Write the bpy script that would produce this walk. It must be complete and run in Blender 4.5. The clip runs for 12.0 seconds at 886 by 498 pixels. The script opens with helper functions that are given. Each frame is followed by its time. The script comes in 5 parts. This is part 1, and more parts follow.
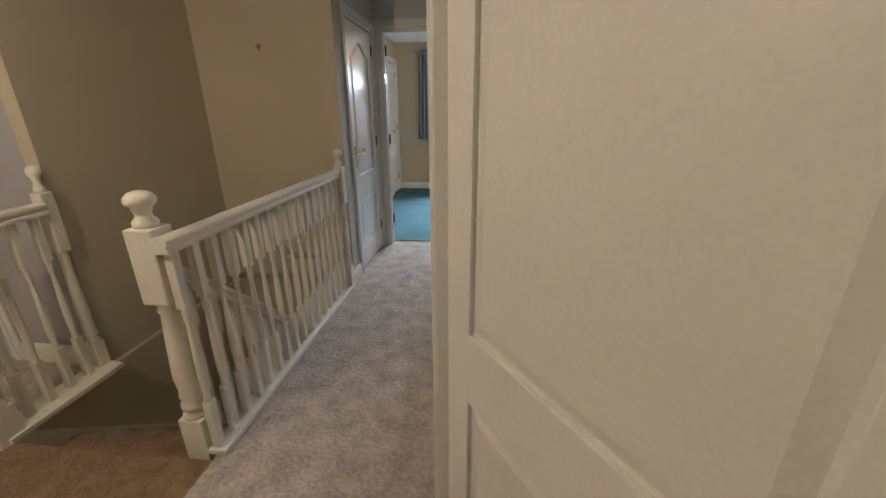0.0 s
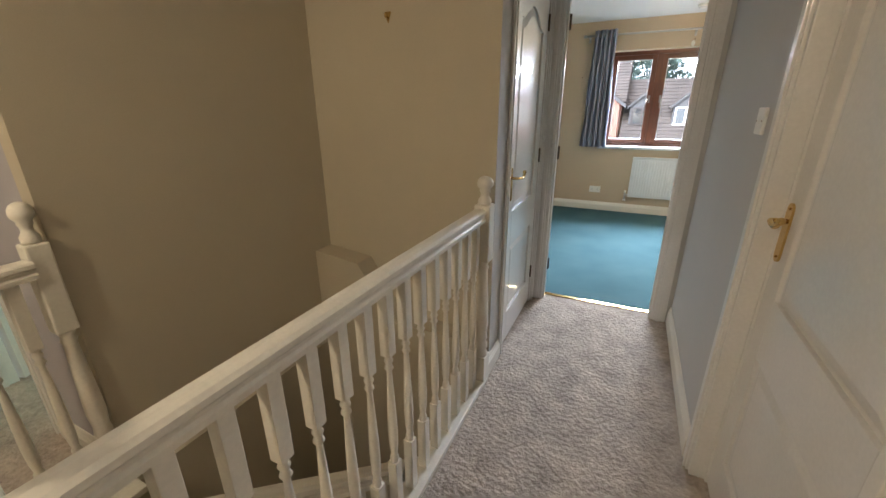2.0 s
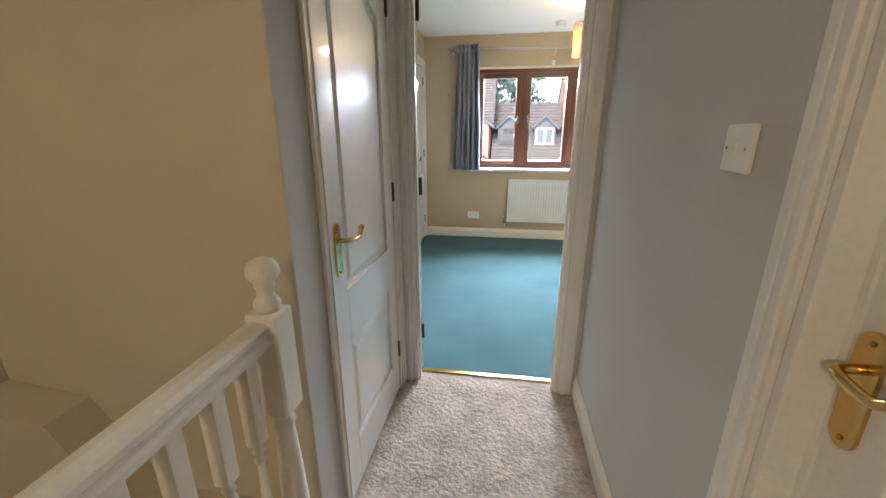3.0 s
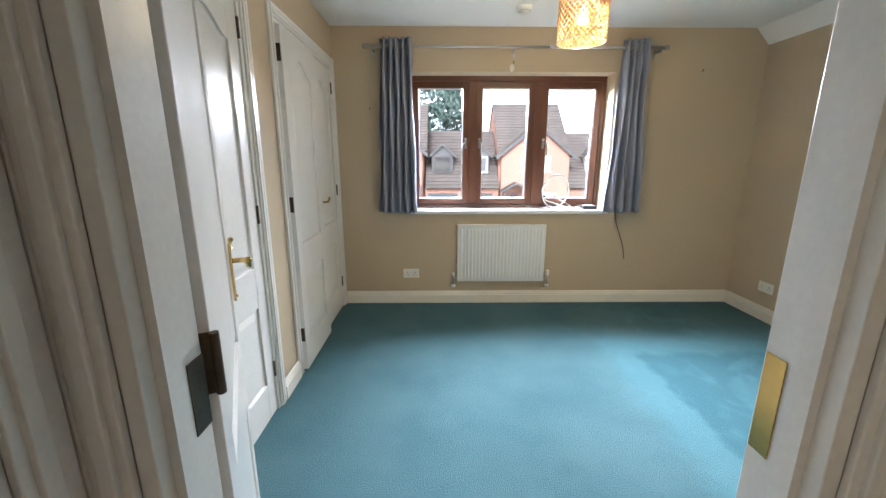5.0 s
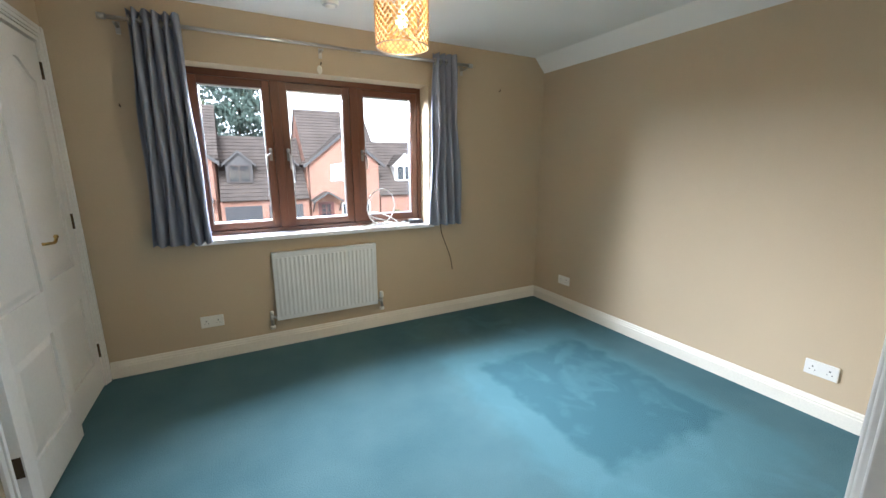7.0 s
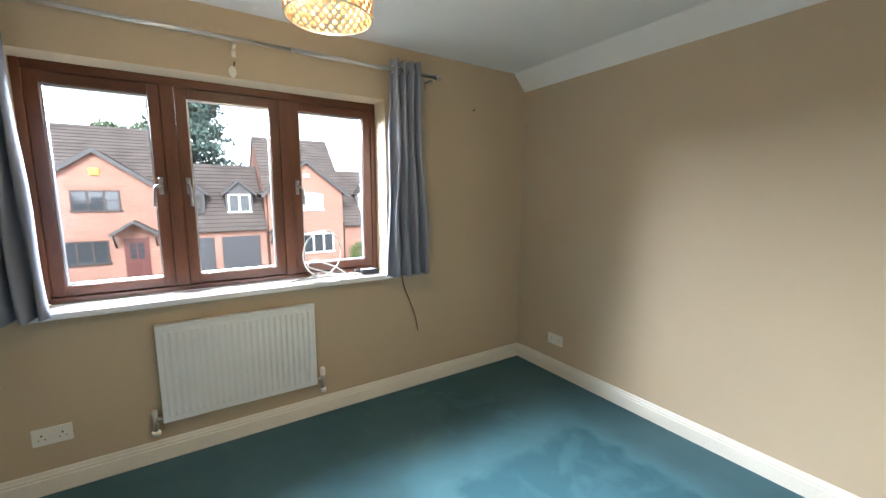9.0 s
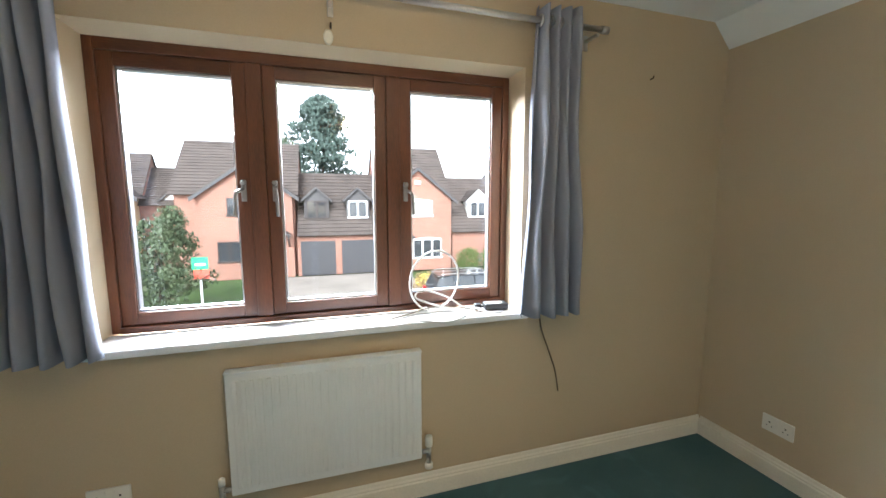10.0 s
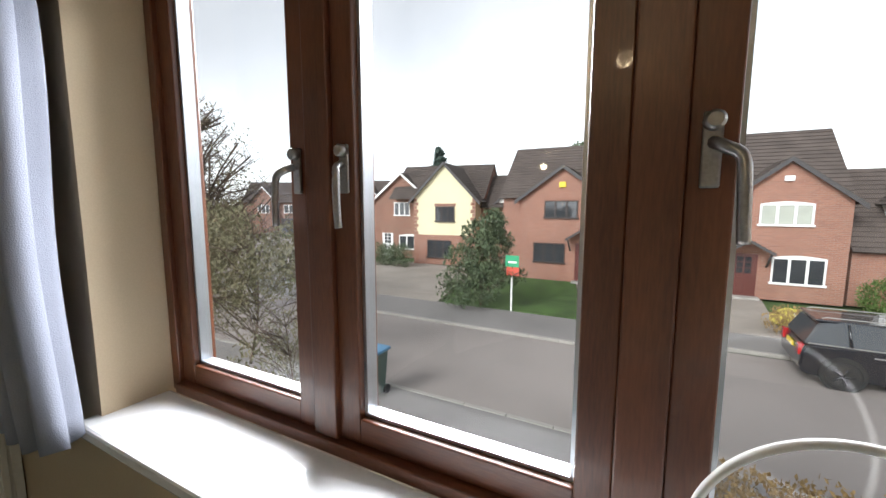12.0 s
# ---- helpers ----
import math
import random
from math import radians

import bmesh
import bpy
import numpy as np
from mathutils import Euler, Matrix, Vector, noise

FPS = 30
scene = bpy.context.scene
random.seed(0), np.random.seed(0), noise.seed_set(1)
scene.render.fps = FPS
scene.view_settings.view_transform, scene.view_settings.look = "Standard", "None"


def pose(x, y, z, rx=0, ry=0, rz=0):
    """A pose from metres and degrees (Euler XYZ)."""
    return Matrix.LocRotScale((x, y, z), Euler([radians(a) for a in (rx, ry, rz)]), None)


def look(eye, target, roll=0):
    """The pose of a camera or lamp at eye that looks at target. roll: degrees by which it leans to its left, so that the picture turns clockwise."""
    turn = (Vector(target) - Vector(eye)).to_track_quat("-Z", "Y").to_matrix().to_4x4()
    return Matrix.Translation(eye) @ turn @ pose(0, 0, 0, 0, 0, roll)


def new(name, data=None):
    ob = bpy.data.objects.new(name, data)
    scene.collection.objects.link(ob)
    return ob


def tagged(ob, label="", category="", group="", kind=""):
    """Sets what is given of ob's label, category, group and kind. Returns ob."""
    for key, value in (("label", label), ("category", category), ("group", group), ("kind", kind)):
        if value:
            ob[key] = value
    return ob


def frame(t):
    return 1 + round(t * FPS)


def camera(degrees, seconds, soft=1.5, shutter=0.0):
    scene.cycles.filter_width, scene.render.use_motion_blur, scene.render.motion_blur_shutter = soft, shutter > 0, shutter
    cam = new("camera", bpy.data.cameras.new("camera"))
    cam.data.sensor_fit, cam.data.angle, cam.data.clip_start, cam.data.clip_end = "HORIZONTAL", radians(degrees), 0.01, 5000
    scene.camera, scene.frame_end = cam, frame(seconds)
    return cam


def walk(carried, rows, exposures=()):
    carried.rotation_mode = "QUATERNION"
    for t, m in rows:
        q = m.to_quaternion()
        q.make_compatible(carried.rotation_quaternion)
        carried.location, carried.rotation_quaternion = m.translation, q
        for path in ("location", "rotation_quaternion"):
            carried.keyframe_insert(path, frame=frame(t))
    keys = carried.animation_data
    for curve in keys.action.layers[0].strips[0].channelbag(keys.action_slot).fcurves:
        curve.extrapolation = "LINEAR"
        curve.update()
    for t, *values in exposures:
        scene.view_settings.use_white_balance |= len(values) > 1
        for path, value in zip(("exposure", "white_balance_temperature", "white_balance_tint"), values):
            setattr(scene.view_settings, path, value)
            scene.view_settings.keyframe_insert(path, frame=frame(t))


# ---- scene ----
cam = camera(97.5, 12.0)
EXPOSURES = [(0.0, 1.4, 5350, 10), (1.5, 1.65, 5450, 10), (3.0, 1.85, 5750, 11), (3.5, 2.0, 5550, 11), (5.5, 1.42, 5700, 10), (6.5, 1.3, 5650, 10), (9.0, 1.28, 5750, 9), (10.0, 1.28, 5850, 8), (10.5, 0.95, 6000, 9), (11.0, 0.25, 6200, 10), (11.5, -0.1, 6250, 10), (12.0, 0.0, 6250, 10)]
PATH = [
    (0, (0.371, 0.377, 1.339), (0.167, 2.25, 0.669), -0.4),
    (0.5, (0.19, 0.602, 1.321), (-0.189, 2.448, 0.65), -0.6),
    (1, (0.056, 0.859, 1.326), (-0.551, 2.643, 0.656), -0.4),
    (1.5, (-0.028, 1.144, 1.346), (-0.89, 2.82, 0.677), -0.5),
    (2, (-0.124, 1.519, 1.36), (-0.937, 3.218, 0.686), -0.3),
    (2.5, (-0.167, 1.953, 1.335), (-0.633, 3.78, 0.666), -0.1),
    (3, (-0.173, 2.407, 1.353), (-0.465, 4.297, 0.767), -0.1),
    (3.5, (-0.172, 2.866, 1.361), (-0.318, 4.784, 0.814), -0.1),
    (3.7, (-0.172, 3.032, 1.359), (-0.257, 4.957, 0.824), 0.1),
    (5.5, (-0.322, 4.083, 1.345), (-0.259, 6.033, 0.903), -0.0),
    (6, (-0.31, 4.191, 1.357), (-0.111, 6.132, 0.919), -0.1),
    (6.5, (-0.334, 4.261, 1.382), (0.221, 6.132, 0.944), -0.2),
    (7, (-0.304, 4.274, 1.395), (0.612, 6.001, 0.975), -0.1),
    (7.2, (-0.268, 4.276, 1.389), (0.738, 5.957, 0.985), 0.1),
    (8.8, (0.058, 4.791, 1.435), (1.203, 6.407, 1.158), -0.0),
    (9, (0.098, 4.946, 1.433), (1.17, 6.612, 1.157), 0.1),
    (9.5, (0.181, 5.326, 1.434), (0.955, 7.154, 1.186), -0.2),
    (10, (0.284, 5.703, 1.435), (0.874, 7.599, 1.19), -0.0),
    (10.5, (0.368, 6.084, 1.417), (0.644, 8.05, 1.178), 0.1),
    (11, (0.427, 6.419, 1.436), (0.37, 8.404, 1.197), 0.3),
    (11.5, (0.57, 6.776, 1.419), (0.179, 8.723, 1.181), -0.2),
    (12, (0.614, 7.0, 1.413), (-0.312, 8.758, 1.183), 0.1),
]
walk(cam, [(t, look(eye, target, roll)) for t, eye, target, roll in PATH], EXPOSURES)

# ---- world and lights ----
world = bpy.data.worlds.new("world")
scene.world = world
world.use_nodes = True
wn, wl = world.node_tree.nodes, world.node_tree.links
sky = wn.new("ShaderNodeTexSky")
sky.sky_type = 'NISHITA'
sky.sun_disc = False
sky.sun_elevation = radians(28)
sky.sun_rotation = radians(200)
desat = wn.new("ShaderNodeHueSaturation")
desat.inputs["Saturation"].default_value = 0.08
cloud = wn.new("ShaderNodeTexNoise")
cloud.inputs["Scale"].default_value = 2.2
cloud.inputs["Detail"].default_value = 6
ramp = wn.new("ShaderNodeValToRGB")
ramp.color_ramp.elements[0].position, ramp.color_ramp.elements[0].color = 0.35, (.80, .81, .83, 1)
ramp.color_ramp.elements[1].position, ramp.color_ramp.elements[1].color = 0.6, (1, 1, 1, 1)
mulc = wn.new("ShaderNodeMix")
mulc.data_type, mulc.blend_type = 'RGBA', 'MULTIPLY'
mulc.inputs[0].default_value = 1
wl.new(sky.outputs[0], desat.inputs["Color"])
wl.new(cloud.outputs[0], ramp.inputs[0])
wl.new(desat.outputs[0], mulc.inputs[6])
wl.new(ramp.outputs[0], mulc.inputs[7])
wl.new(mulc.outputs[2], wn["Background"].inputs[0])
wn["Background"].inputs[1].default_value = 0.32


def lamp(name, kind, energy, colour, m, size=None, angle=None):
    d = bpy.data.lights.new(name, kind)
    d.energy, d.color = energy, colour
    if kind == 'AREA':
        d.shape, d.size, d.size_y = 'RECTANGLE', size[0], size[1]
    elif kind == 'SUN':
        d.angle = radians(angle)
    else:
        d.shadow_soft_size = size
    ob = new(name, d)
    ob.matrix_world = m
    return ob


lamp("sun", 'SUN', 3.1, (1, .97, .93), look((0, 0, 10), (2.0, 7.0, 5.2)), angle=20)
# sky light that falls in through the bedroom window and the far room's window
lamp("window_light", 'AREA', 1000, (.97, .98, 1), look((-.45, 9.5, 2.8), (.95, 5.0, .8)), (3.6, 1.6))
lamp("side_window_light", 'AREA', 45, (.9, 1, .94), look((-5.6, 3.2, 2.0), (-3.5, 3.0, .6)), (1.2, 1.2))
lamp("landing_bulb_light", 'POINT', 16, (1, .75, .46), pose(-1.25, .5, 2.14), 0.06)
lamp("bedroom_bulb_light", 'POINT', 9, (1, .75, .45), pose(.485, 6.18, 2.06), 0.035)

# ---- materials ----


def mat(name, col, rough=.5, vary=.12, scale=6., fine=120., bump=.1, metal=0., col2=None, coat=0., spec=.5, obj_random=0., stretch=(1, 1, 1), bdist=.002):
    m = bpy.data.materials.new(name)
    m.use_nodes = True
    n, l = m.node_tree.nodes, m.node_tree.links
    p = n["Principled BSDF"]
    tc = n.new("ShaderNodeTexCoord")
    mp = n.new("ShaderNodeMapping")
    mp.inputs["Scale"].default_value = stretch
    l.new(tc.outputs["Object"], mp.inputs[0])
    big, small = n.new("ShaderNodeTexNoise"), n.new("ShaderNodeTexNoise")
    for t, s in ((big, scale), (small, fine)):
        t.inputs["Scale"].default_value, t.inputs["Detail"].default_value = s, 4
        l.new(mp.outputs[0], t.inputs["Vector"])
    mix = n.new("ShaderNodeMix")
    mix.data_type = 'RGBA'
    c2 = col2 or tuple(c * (1 - 2 * vary) for c in col)
    mix.inputs[6].default_value, mix.inputs[7].default_value = (*col, 1), (*c2, 1)
    add = n.new("ShaderNodeMath")
    add.operation = 'MULTIPLY_ADD'
    add.inputs[1].default_value = 0.55
    l.new(big.outputs[0], add.inputs[0])
    half = n.new("ShaderNodeMath")
    half.operation = 'MULTIPLY'
    half.inputs[1].default_value = 0.45
    l.new(small.outputs[0], half.inputs[0])
    l.new(half.outputs[0], add.inputs[2])
    rng = n.new("ShaderNodeMapRange")
    rng.inputs[1].default_value, rng.inputs[2].default_value = .35, .65
    l.new(add.outputs[0], rng.inputs[0])
    l.new(rng.outputs[0], mix.inputs[0])
    out = mix.outputs[2]
    if obj_random:
        info = n.new("ShaderNodeObjectInfo")
        hs = n.new("ShaderNodeHueSaturation")
        mr = n.new("ShaderNodeMapRange")
        mr.inputs[3].default_value, mr.inputs[4].default_value = 1 - obj_random, 1 + obj_random
        l.new(info.outputs["Random"], mr.inputs[0])
        l.new(mr.outputs[0], hs.inputs["Value"])
        l.new(out, hs.inputs["Color"])
        out = hs.outputs[0]
    l.new(out, p.inputs["Base Color"])
    p.inputs["Roughness"].default_value, p.inputs["Metallic"].default_value = rough, metal
    p.inputs["Coat Weight"].default_value = coat
    p.inputs["Specular IOR Level"].default_value = spec
    if bump:
        b = n.new("ShaderNodeBump")
        b.inputs["Strength"].default_value, b.inputs["Distance"].default_value = bump, bdist
        l.new(small.outputs[0], b.inputs["Height"])
        l.new(b.outputs[0], p.inputs["Normal"])
    return m


def brick_mat(name, c1, c2, mortar):
    m = bpy.data.materials.new(name)
    m.use_nodes = True
    n, l = m.node_tree.nodes, m.node_tree.links
    p = n["Principled BSDF"]
    tc = n.new("ShaderNodeTexCoord")
    sep, comb = n.new("ShaderNodeSeparateXYZ"), n.new("ShaderNodeCombineXYZ")
    l.new(tc.outputs["Object"], sep.inputs[0])
    s = n.new("ShaderNodeMath")
    l.new(sep.outputs[0], s.inputs[0])
    l.new(sep.outputs[1], s.inputs[1])
    l.new(s.outputs[0], comb.inputs[0])
    l.new(sep.outputs[2], comb.inputs[1])
    b = n.new("ShaderNodeTexBrick")
    b.inputs["Scale"].default_value = 1
    b.inputs["Brick Width"].default_value, b.inputs["Row Height"].default_value = .225, .075
    b.inputs["Mortar Size"].default_value = .008
    for i, c in enumerate((c1, c2, mortar)):
        b.inputs[1 + i].default_value = (*c, 1)
    l.new(comb.outputs[0], b.inputs["Vector"])
    no = n.new("ShaderNodeTexNoise")
    no.inputs["Scale"].default_value = 1.3
    mx = n.new("ShaderNodeMix")
    mx.data_type, mx.blend_type = 'RGBA', 'OVERLAY'
    mx.inputs[0].default_value = .35
    l.new(b.outputs[0], mx.inputs[6])
    l.new(no.outputs[0], mx.inputs[7])
    l.new(mx.outputs[2], p.inputs["Base Color"])
    p.inputs["Roughness"].default_value = .9
    bp = n.new("ShaderNodeBump")
    bp.inputs["Distance"].default_value = .01
    bp.invert = True
    l.new(b.outputs[1], bp.inputs["Height"])
    l.new(bp.outputs[0], p.inputs["Normal"])
    return m


WALL_BEIGE = mat("beige_wall_paint", (.54, .43, .29), .75, .05, 1.2, 260, .12)
WALL_LANDING = mat("magnolia_landing_paint", (.55, .49, .365), .72, .05, 1.1, 260, .12)
WALL_GREY = mat("pale_grey_paint", (.57, .555, .53), .7, .04, 1.1, 260, .1)
WALL_MINT = mat("mint_paint", (.55, .74, .60), .7, .04, 1.1, 200, .1)
CEILING = mat("white_ceiling_paint", (.80, .80, .78), .85, .03, 1.4, 300, .15)
GLOSS = mat("white_gloss_paint", (.80, .78, .74), .28, .05, 2.5, 90, .06, coat=.25)
SATIN = mat("cream_satin_paint", (.80, .76, .66), .4, .06, 3, 90, .08)
CARPET = mat("beige_pile_carpet", (.55, .47, .395), 1, .22, 9, 48, 1, spec=.05, bdist=.012)
# landing carpet browned to hold the warm shade over the stairs
CARPET_SHADED = mat("shaded_brown_carpet", (.30, .205, .125), 1, .2, 14, 60, 1, spec=.05, bdist=.01)
TEAL = mat("teal_pile_carpet", (.066, .138, .160), 1, .26, 2.1, 200, 1, col2=(.104, .186, .206), spec=.05, bdist=.008)
tn, tl = TEAL.node_tree.nodes, TEAL.node_tree.links
tp = tn["Principled BSDF"]
tsrc = tp.inputs["Base Color"].links[0].from_socket
tco, tno, tvm, tsp = tn.new("ShaderNodeTexCoord"), tn.new("ShaderNodeTexNoise"), tn.new("ShaderNodeMix"), tn.new("ShaderNodeSeparateXYZ")
tno.inputs["Scale"].default_value, tno.inputs["Detail"].default_value = 7, 5
tvm.data_type, tvm.blend_type = 'RGBA', 'LINEAR_LIGHT'
tvm.inputs[0].default_value = .10
tl.new(tco.outputs["Object"], tno.inputs["Vector"])
tl.new(tco.outputs["Object"], tvm.inputs[6])
tl.new(tno.outputs["Color"], tvm.inputs[7])
tl.new(tvm.outputs[2], tsp.inputs[0])


def edge_mask(sock, mid, half, soft):
    """One inside mid +- half along an axis, falling to zero over soft."""
    d, a, r = tn.new("ShaderNodeMath"), tn.new("ShaderNodeMath"), tn.new("ShaderNodeMapRange")
    d.operation, a.operation = 'SUBTRACT', 'ABSOLUTE'
    d.inputs[1].default_value = mid
    r.inputs[1].default_value, r.inputs[2].default_value = half + soft, half
    tl.new(sock, d.inputs[0])
    tl.new(d.outputs[0], a.inputs[0])
    tl.new(a.outputs[0], r.inputs[0])
    return r.outputs[0]


def both(a, b, k):
    m, q = tn.new("ShaderNodeMath"), tn.new("ShaderNodeMath")
    m.operation = q.operation = 'MULTIPLY'
    q.inputs[1].default_value = k
    tl.new(a, m.inputs[0])
    tl.new(b, m.inputs[1])
    tl.new(m.outputs[0], q.inputs[0])
    return q.outputs[0]


def lay(base, mask, col):
    m = tn.new("ShaderNodeMix")
    m.data_type = 'RGBA'
    m.inputs[7].default_value = (*col, 1)
    tl.new(mask, m.inputs[0])
    tl.new(base, m.inputs[6])
    return m.outputs[2]


# flattened pile where a bed stood, and the deeper blue it kept unfaded
tsrc = lay(tsrc, both(edge_mask(tsp.outputs[0], 1.50, .55, .14), edge_mask(tsp.outputs[1], 5.75, .78, .16), .6), (.098, .215, .25))
tsrc = lay(tsrc, both(edge_mask(tsp.outputs[0], 1.57, .44, .06), edge_mask(tsp.outputs[1], 5.82, .52, .08), .7), (.046, .118, .145))
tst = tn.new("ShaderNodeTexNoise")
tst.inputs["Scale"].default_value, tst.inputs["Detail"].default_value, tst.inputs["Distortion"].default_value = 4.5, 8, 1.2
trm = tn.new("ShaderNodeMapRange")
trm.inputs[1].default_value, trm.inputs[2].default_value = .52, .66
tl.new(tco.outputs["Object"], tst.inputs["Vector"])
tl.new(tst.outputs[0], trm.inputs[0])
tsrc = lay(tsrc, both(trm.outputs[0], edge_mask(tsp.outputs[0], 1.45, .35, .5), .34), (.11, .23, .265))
tl.new(tsrc, tp.inputs["Base Color"])
BRASS = mat("polished_brass", (.72, .50, .18), .18, .08, 9, 60, .02, metal=1)
STEEL = mat("brushed_steel", (.55, .53, .50), .3, .06, 12, 200, .04, metal=1)
PEWTER = mat("worn_pewter", (.42, .41, .40), .35, .15, 30, 200, .08, metal=1)
BRONZE = mat("dark_bronze_hinge", (.10, .07, .045), .45, .15, 30, 200, .08, metal=.8)
WOOD = mat("stained_hardwood", (.155, .052, .022), .36, .3, 3, 40, .18, col2=(.075, .024, .011), coat=.2, stretch=(6, 6, .7))
WOODH = mat("stained_hardwood_rail", (.155, .052, .022), .36, .3, 3, 40, .18, col2=(.075, .024, .011), coat=.2, stretch=(.7, 6, 6))
ALU = mat("aluminium_glazing_bead", (.55, .57, .60), .35, .06, 20, 200, .03, metal=.9)
SILLW = mat("white_sill_gloss", (.82, .82, .82), .16, .03, 3, 120, .03, coat=.4)
RADW = mat("white_radiator_enamel", (.80, .81, .80), .35, .03, 6, 150, .03)
PLASTIC = mat("white_plastic", (.82, .80, .74), .35, .03, 20, 200, .02)
BLACK = mat("black_plastic", (.015, .015, .017), .4, .1, 20, 200, .05)
DARKHOLE = mat("socket_slot", (.02, .02, .02), .6, .05, 20, 200, 0)
CABLEW = mat("white_cable", (.74, .72, .68), .4, .05, 20, 200, .03)
CABLEB = mat("brown_cable", (.12, .085, .05), .5, .05, 20, 200, .03)
CURTAIN = mat("blue_grey_curtain_cloth", (.31, .325, .385), .9, .09, 4, 420, .5, spec=.1)
LABEL = mat("pale_label", (.6, .6, .6), .5, .05, 20, 200, 0)
AMBER = mat("amber_shell_bead", (.80, .50, .19), .3, .2, 20, 60, .05)
AMBER.node_tree.nodes["Principled BSDF"].inputs["Transmission Weight"].default_value = .45

BULB = bpy.data.materials.new("lit_bulb")
BULB.use_nodes = True
BULB.node_tree.nodes["Principled BSDF"].inputs["Emission Color"].default_value = (1, .72, .4, 1)
BULB.node_tree.nodes["Principled BSDF"].inputs["Emission Strength"].default_value = 14

GLASS = bpy.data.materials.new("window_glass")
GLASS.use_nodes = True
gn, gl = GLASS.node_tree.nodes, GLASS.node_tree.links
gtr, ggl, gmx, gfr = gn.new("ShaderNodeBsdfTransparent"), gn.new("ShaderNodeBsdfGlossy"), gn.new("ShaderNodeMixShader"), gn.new("ShaderNodeLayerWeight")
gpw, gad = gn.new("ShaderNodeMath"), gn.new("ShaderNodeMath")
gpw.operation, gad.operation = 'POWER', 'MULTIPLY_ADD'
gpw.inputs[1].default_value, gad.inputs[1].default_value, gad.inputs[2].default_value = 4, .5, .025
ggl.inputs["Roughness"].default_value = 0.02
gtr.inputs[0].default_value = (.97, .98, .98, 1)
gl.new(gfr.outputs["Facing"], gpw.inputs[0])
gl.new(gpw.outputs[0], gad.inputs[0])
gl.new(gad.outputs[0], gmx.inputs[0])
gl.new(gtr.outputs[0], gmx.inputs[1])
gl.new(ggl.outputs[0], gmx.inputs[2])
gl.new(gmx.outputs[0], gn["Material Output"].inputs[0])

# ---- mesh helpers ----


def slab(bm, a, b, bevel=0.0, m=None):
    """A box from corner a to corner b in a bmesh."""
    r = bmesh.ops.create_cube(bm, size=1)
    vs = r["verts"]
    for v in vs:
        v.co = Vector([a[i] + (v.co[i] + .5) * (b[i] - a[i]) for i in range(3)])
    if bevel:
        es = list({e for v in vs for e in v.link_edges})
        rb = bmesh.ops.bevel(bm, geom=es, offset=bevel, segments=2, profile=.5, affect='EDGES')
        vs = list({v for f in rb["faces"] for v in f.verts} | {v for v in vs if v.is_valid})
    if m is not None:
        bmesh.ops.transform(bm, matrix=m, verts=vs)
    return vs


def extrude_poly(bm, pts, axis, a, b):
    """A prism over a polygon: pts in the two other axes, from a to b along axis."""
    def co(p, d):
        q = list(p)
        q.insert(axis, d)
        return q
    lo = [bm.verts.new(co(p, a)) for p in pts]
    hi = [bm.verts.new(co(p, b)) for p in pts]
    n = len(pts)
    bm.faces.new(lo)
    bm.faces.new(hi)
    for i in range(n):
        bm.faces.new((lo[i], lo[(i + 1) % n], hi[(i + 1) % n], hi[i]))
    return lo + hi


def lathe(bm, prof, seg=20, centre=(0, 0, 0)):
    """Turned shape about z; prof: (radius, z) rows."""
    rings = []
    for r, z in prof:
        rings.append([bm.verts.new((centre[0] + r * math.cos(2 * math.pi * i / seg), centre[1] + r * math.sin(2 * math.pi * i / seg), centre[2] + z)) for i in range(seg)])
    for p, q in zip(rings, rings[1:]):
        for i in range(seg):
            f = bm.faces.new((p[i], p[(i + 1) % seg], q[(i + 1) % seg], q[i]))
            f.smooth = True
    bm.faces.new(rings[0])
    bm.faces.new(rings[-1])
    return [v for r in rings for v in r]


def tube(bm, pts, r, seg=8):
    """A round tube along points."""
    pts = [Vector(p) for p in pts]
    rings = []
    up = Vector((.13, .21, 1)).normalized()
    for i, p in enumerate(pts):
        d = (pts[min(i + 1, len(pts) - 1)] - pts[max(i - 1, 0)]).normalized()
        s = d.cross(up)
        if s.length < .05:
            s = d.cross(Vector((1, 0, 0)))
        s.normalize()
        u = s.cross(d)
        rings.append([bm.verts.new(p + r * (math.cos(2 * math.pi * k / seg) * s + math.sin(2 * math.pi * k / seg) * u)) for k in range(seg)])
    for a, b in zip(rings, rings[1:]):
        for k in range(seg):
            bm.faces.new((a[k], a[(k + 1) % seg], b[(k + 1) % seg], b[k])).smooth = True
    bm.faces.new(rings[0])
    bm.faces.new(rings[-1])


def smooth_path(pts, n=10):
    """Catmull-Rom through points."""
    P = [Vector(p) for p in pts]
    P = [P[0] * 2 - P[1]] + P + [P[-1] * 2 - P[-2]]
    out = []
    for i in range(1, len(P) - 2):
        for k in range(n):
            t = k / n
            a, b, c, d = P[i - 1:i + 3]
            out.append(.5 * ((2 * b) + (c - a) * t + (2 * a - 5 * b + 4 * c - d) * t * t + (3 * b - a - 3 * c + d) * t ** 3))
    return out + [P[-2]]


def mesh_of(name, bm, material):
    bmesh.ops.recalc_face_normals(bm, faces=bm.faces)
    me = bpy.data.meshes.new(name)
    bm.to_mesh(me)
    bm.free()
    me.materials.append(material)
    return me


def part(name, bm, material, parent, label=""):
    ob = new(name, mesh_of(name, bm, material))
    ob.parent = parent
    return tagged(ob, label)


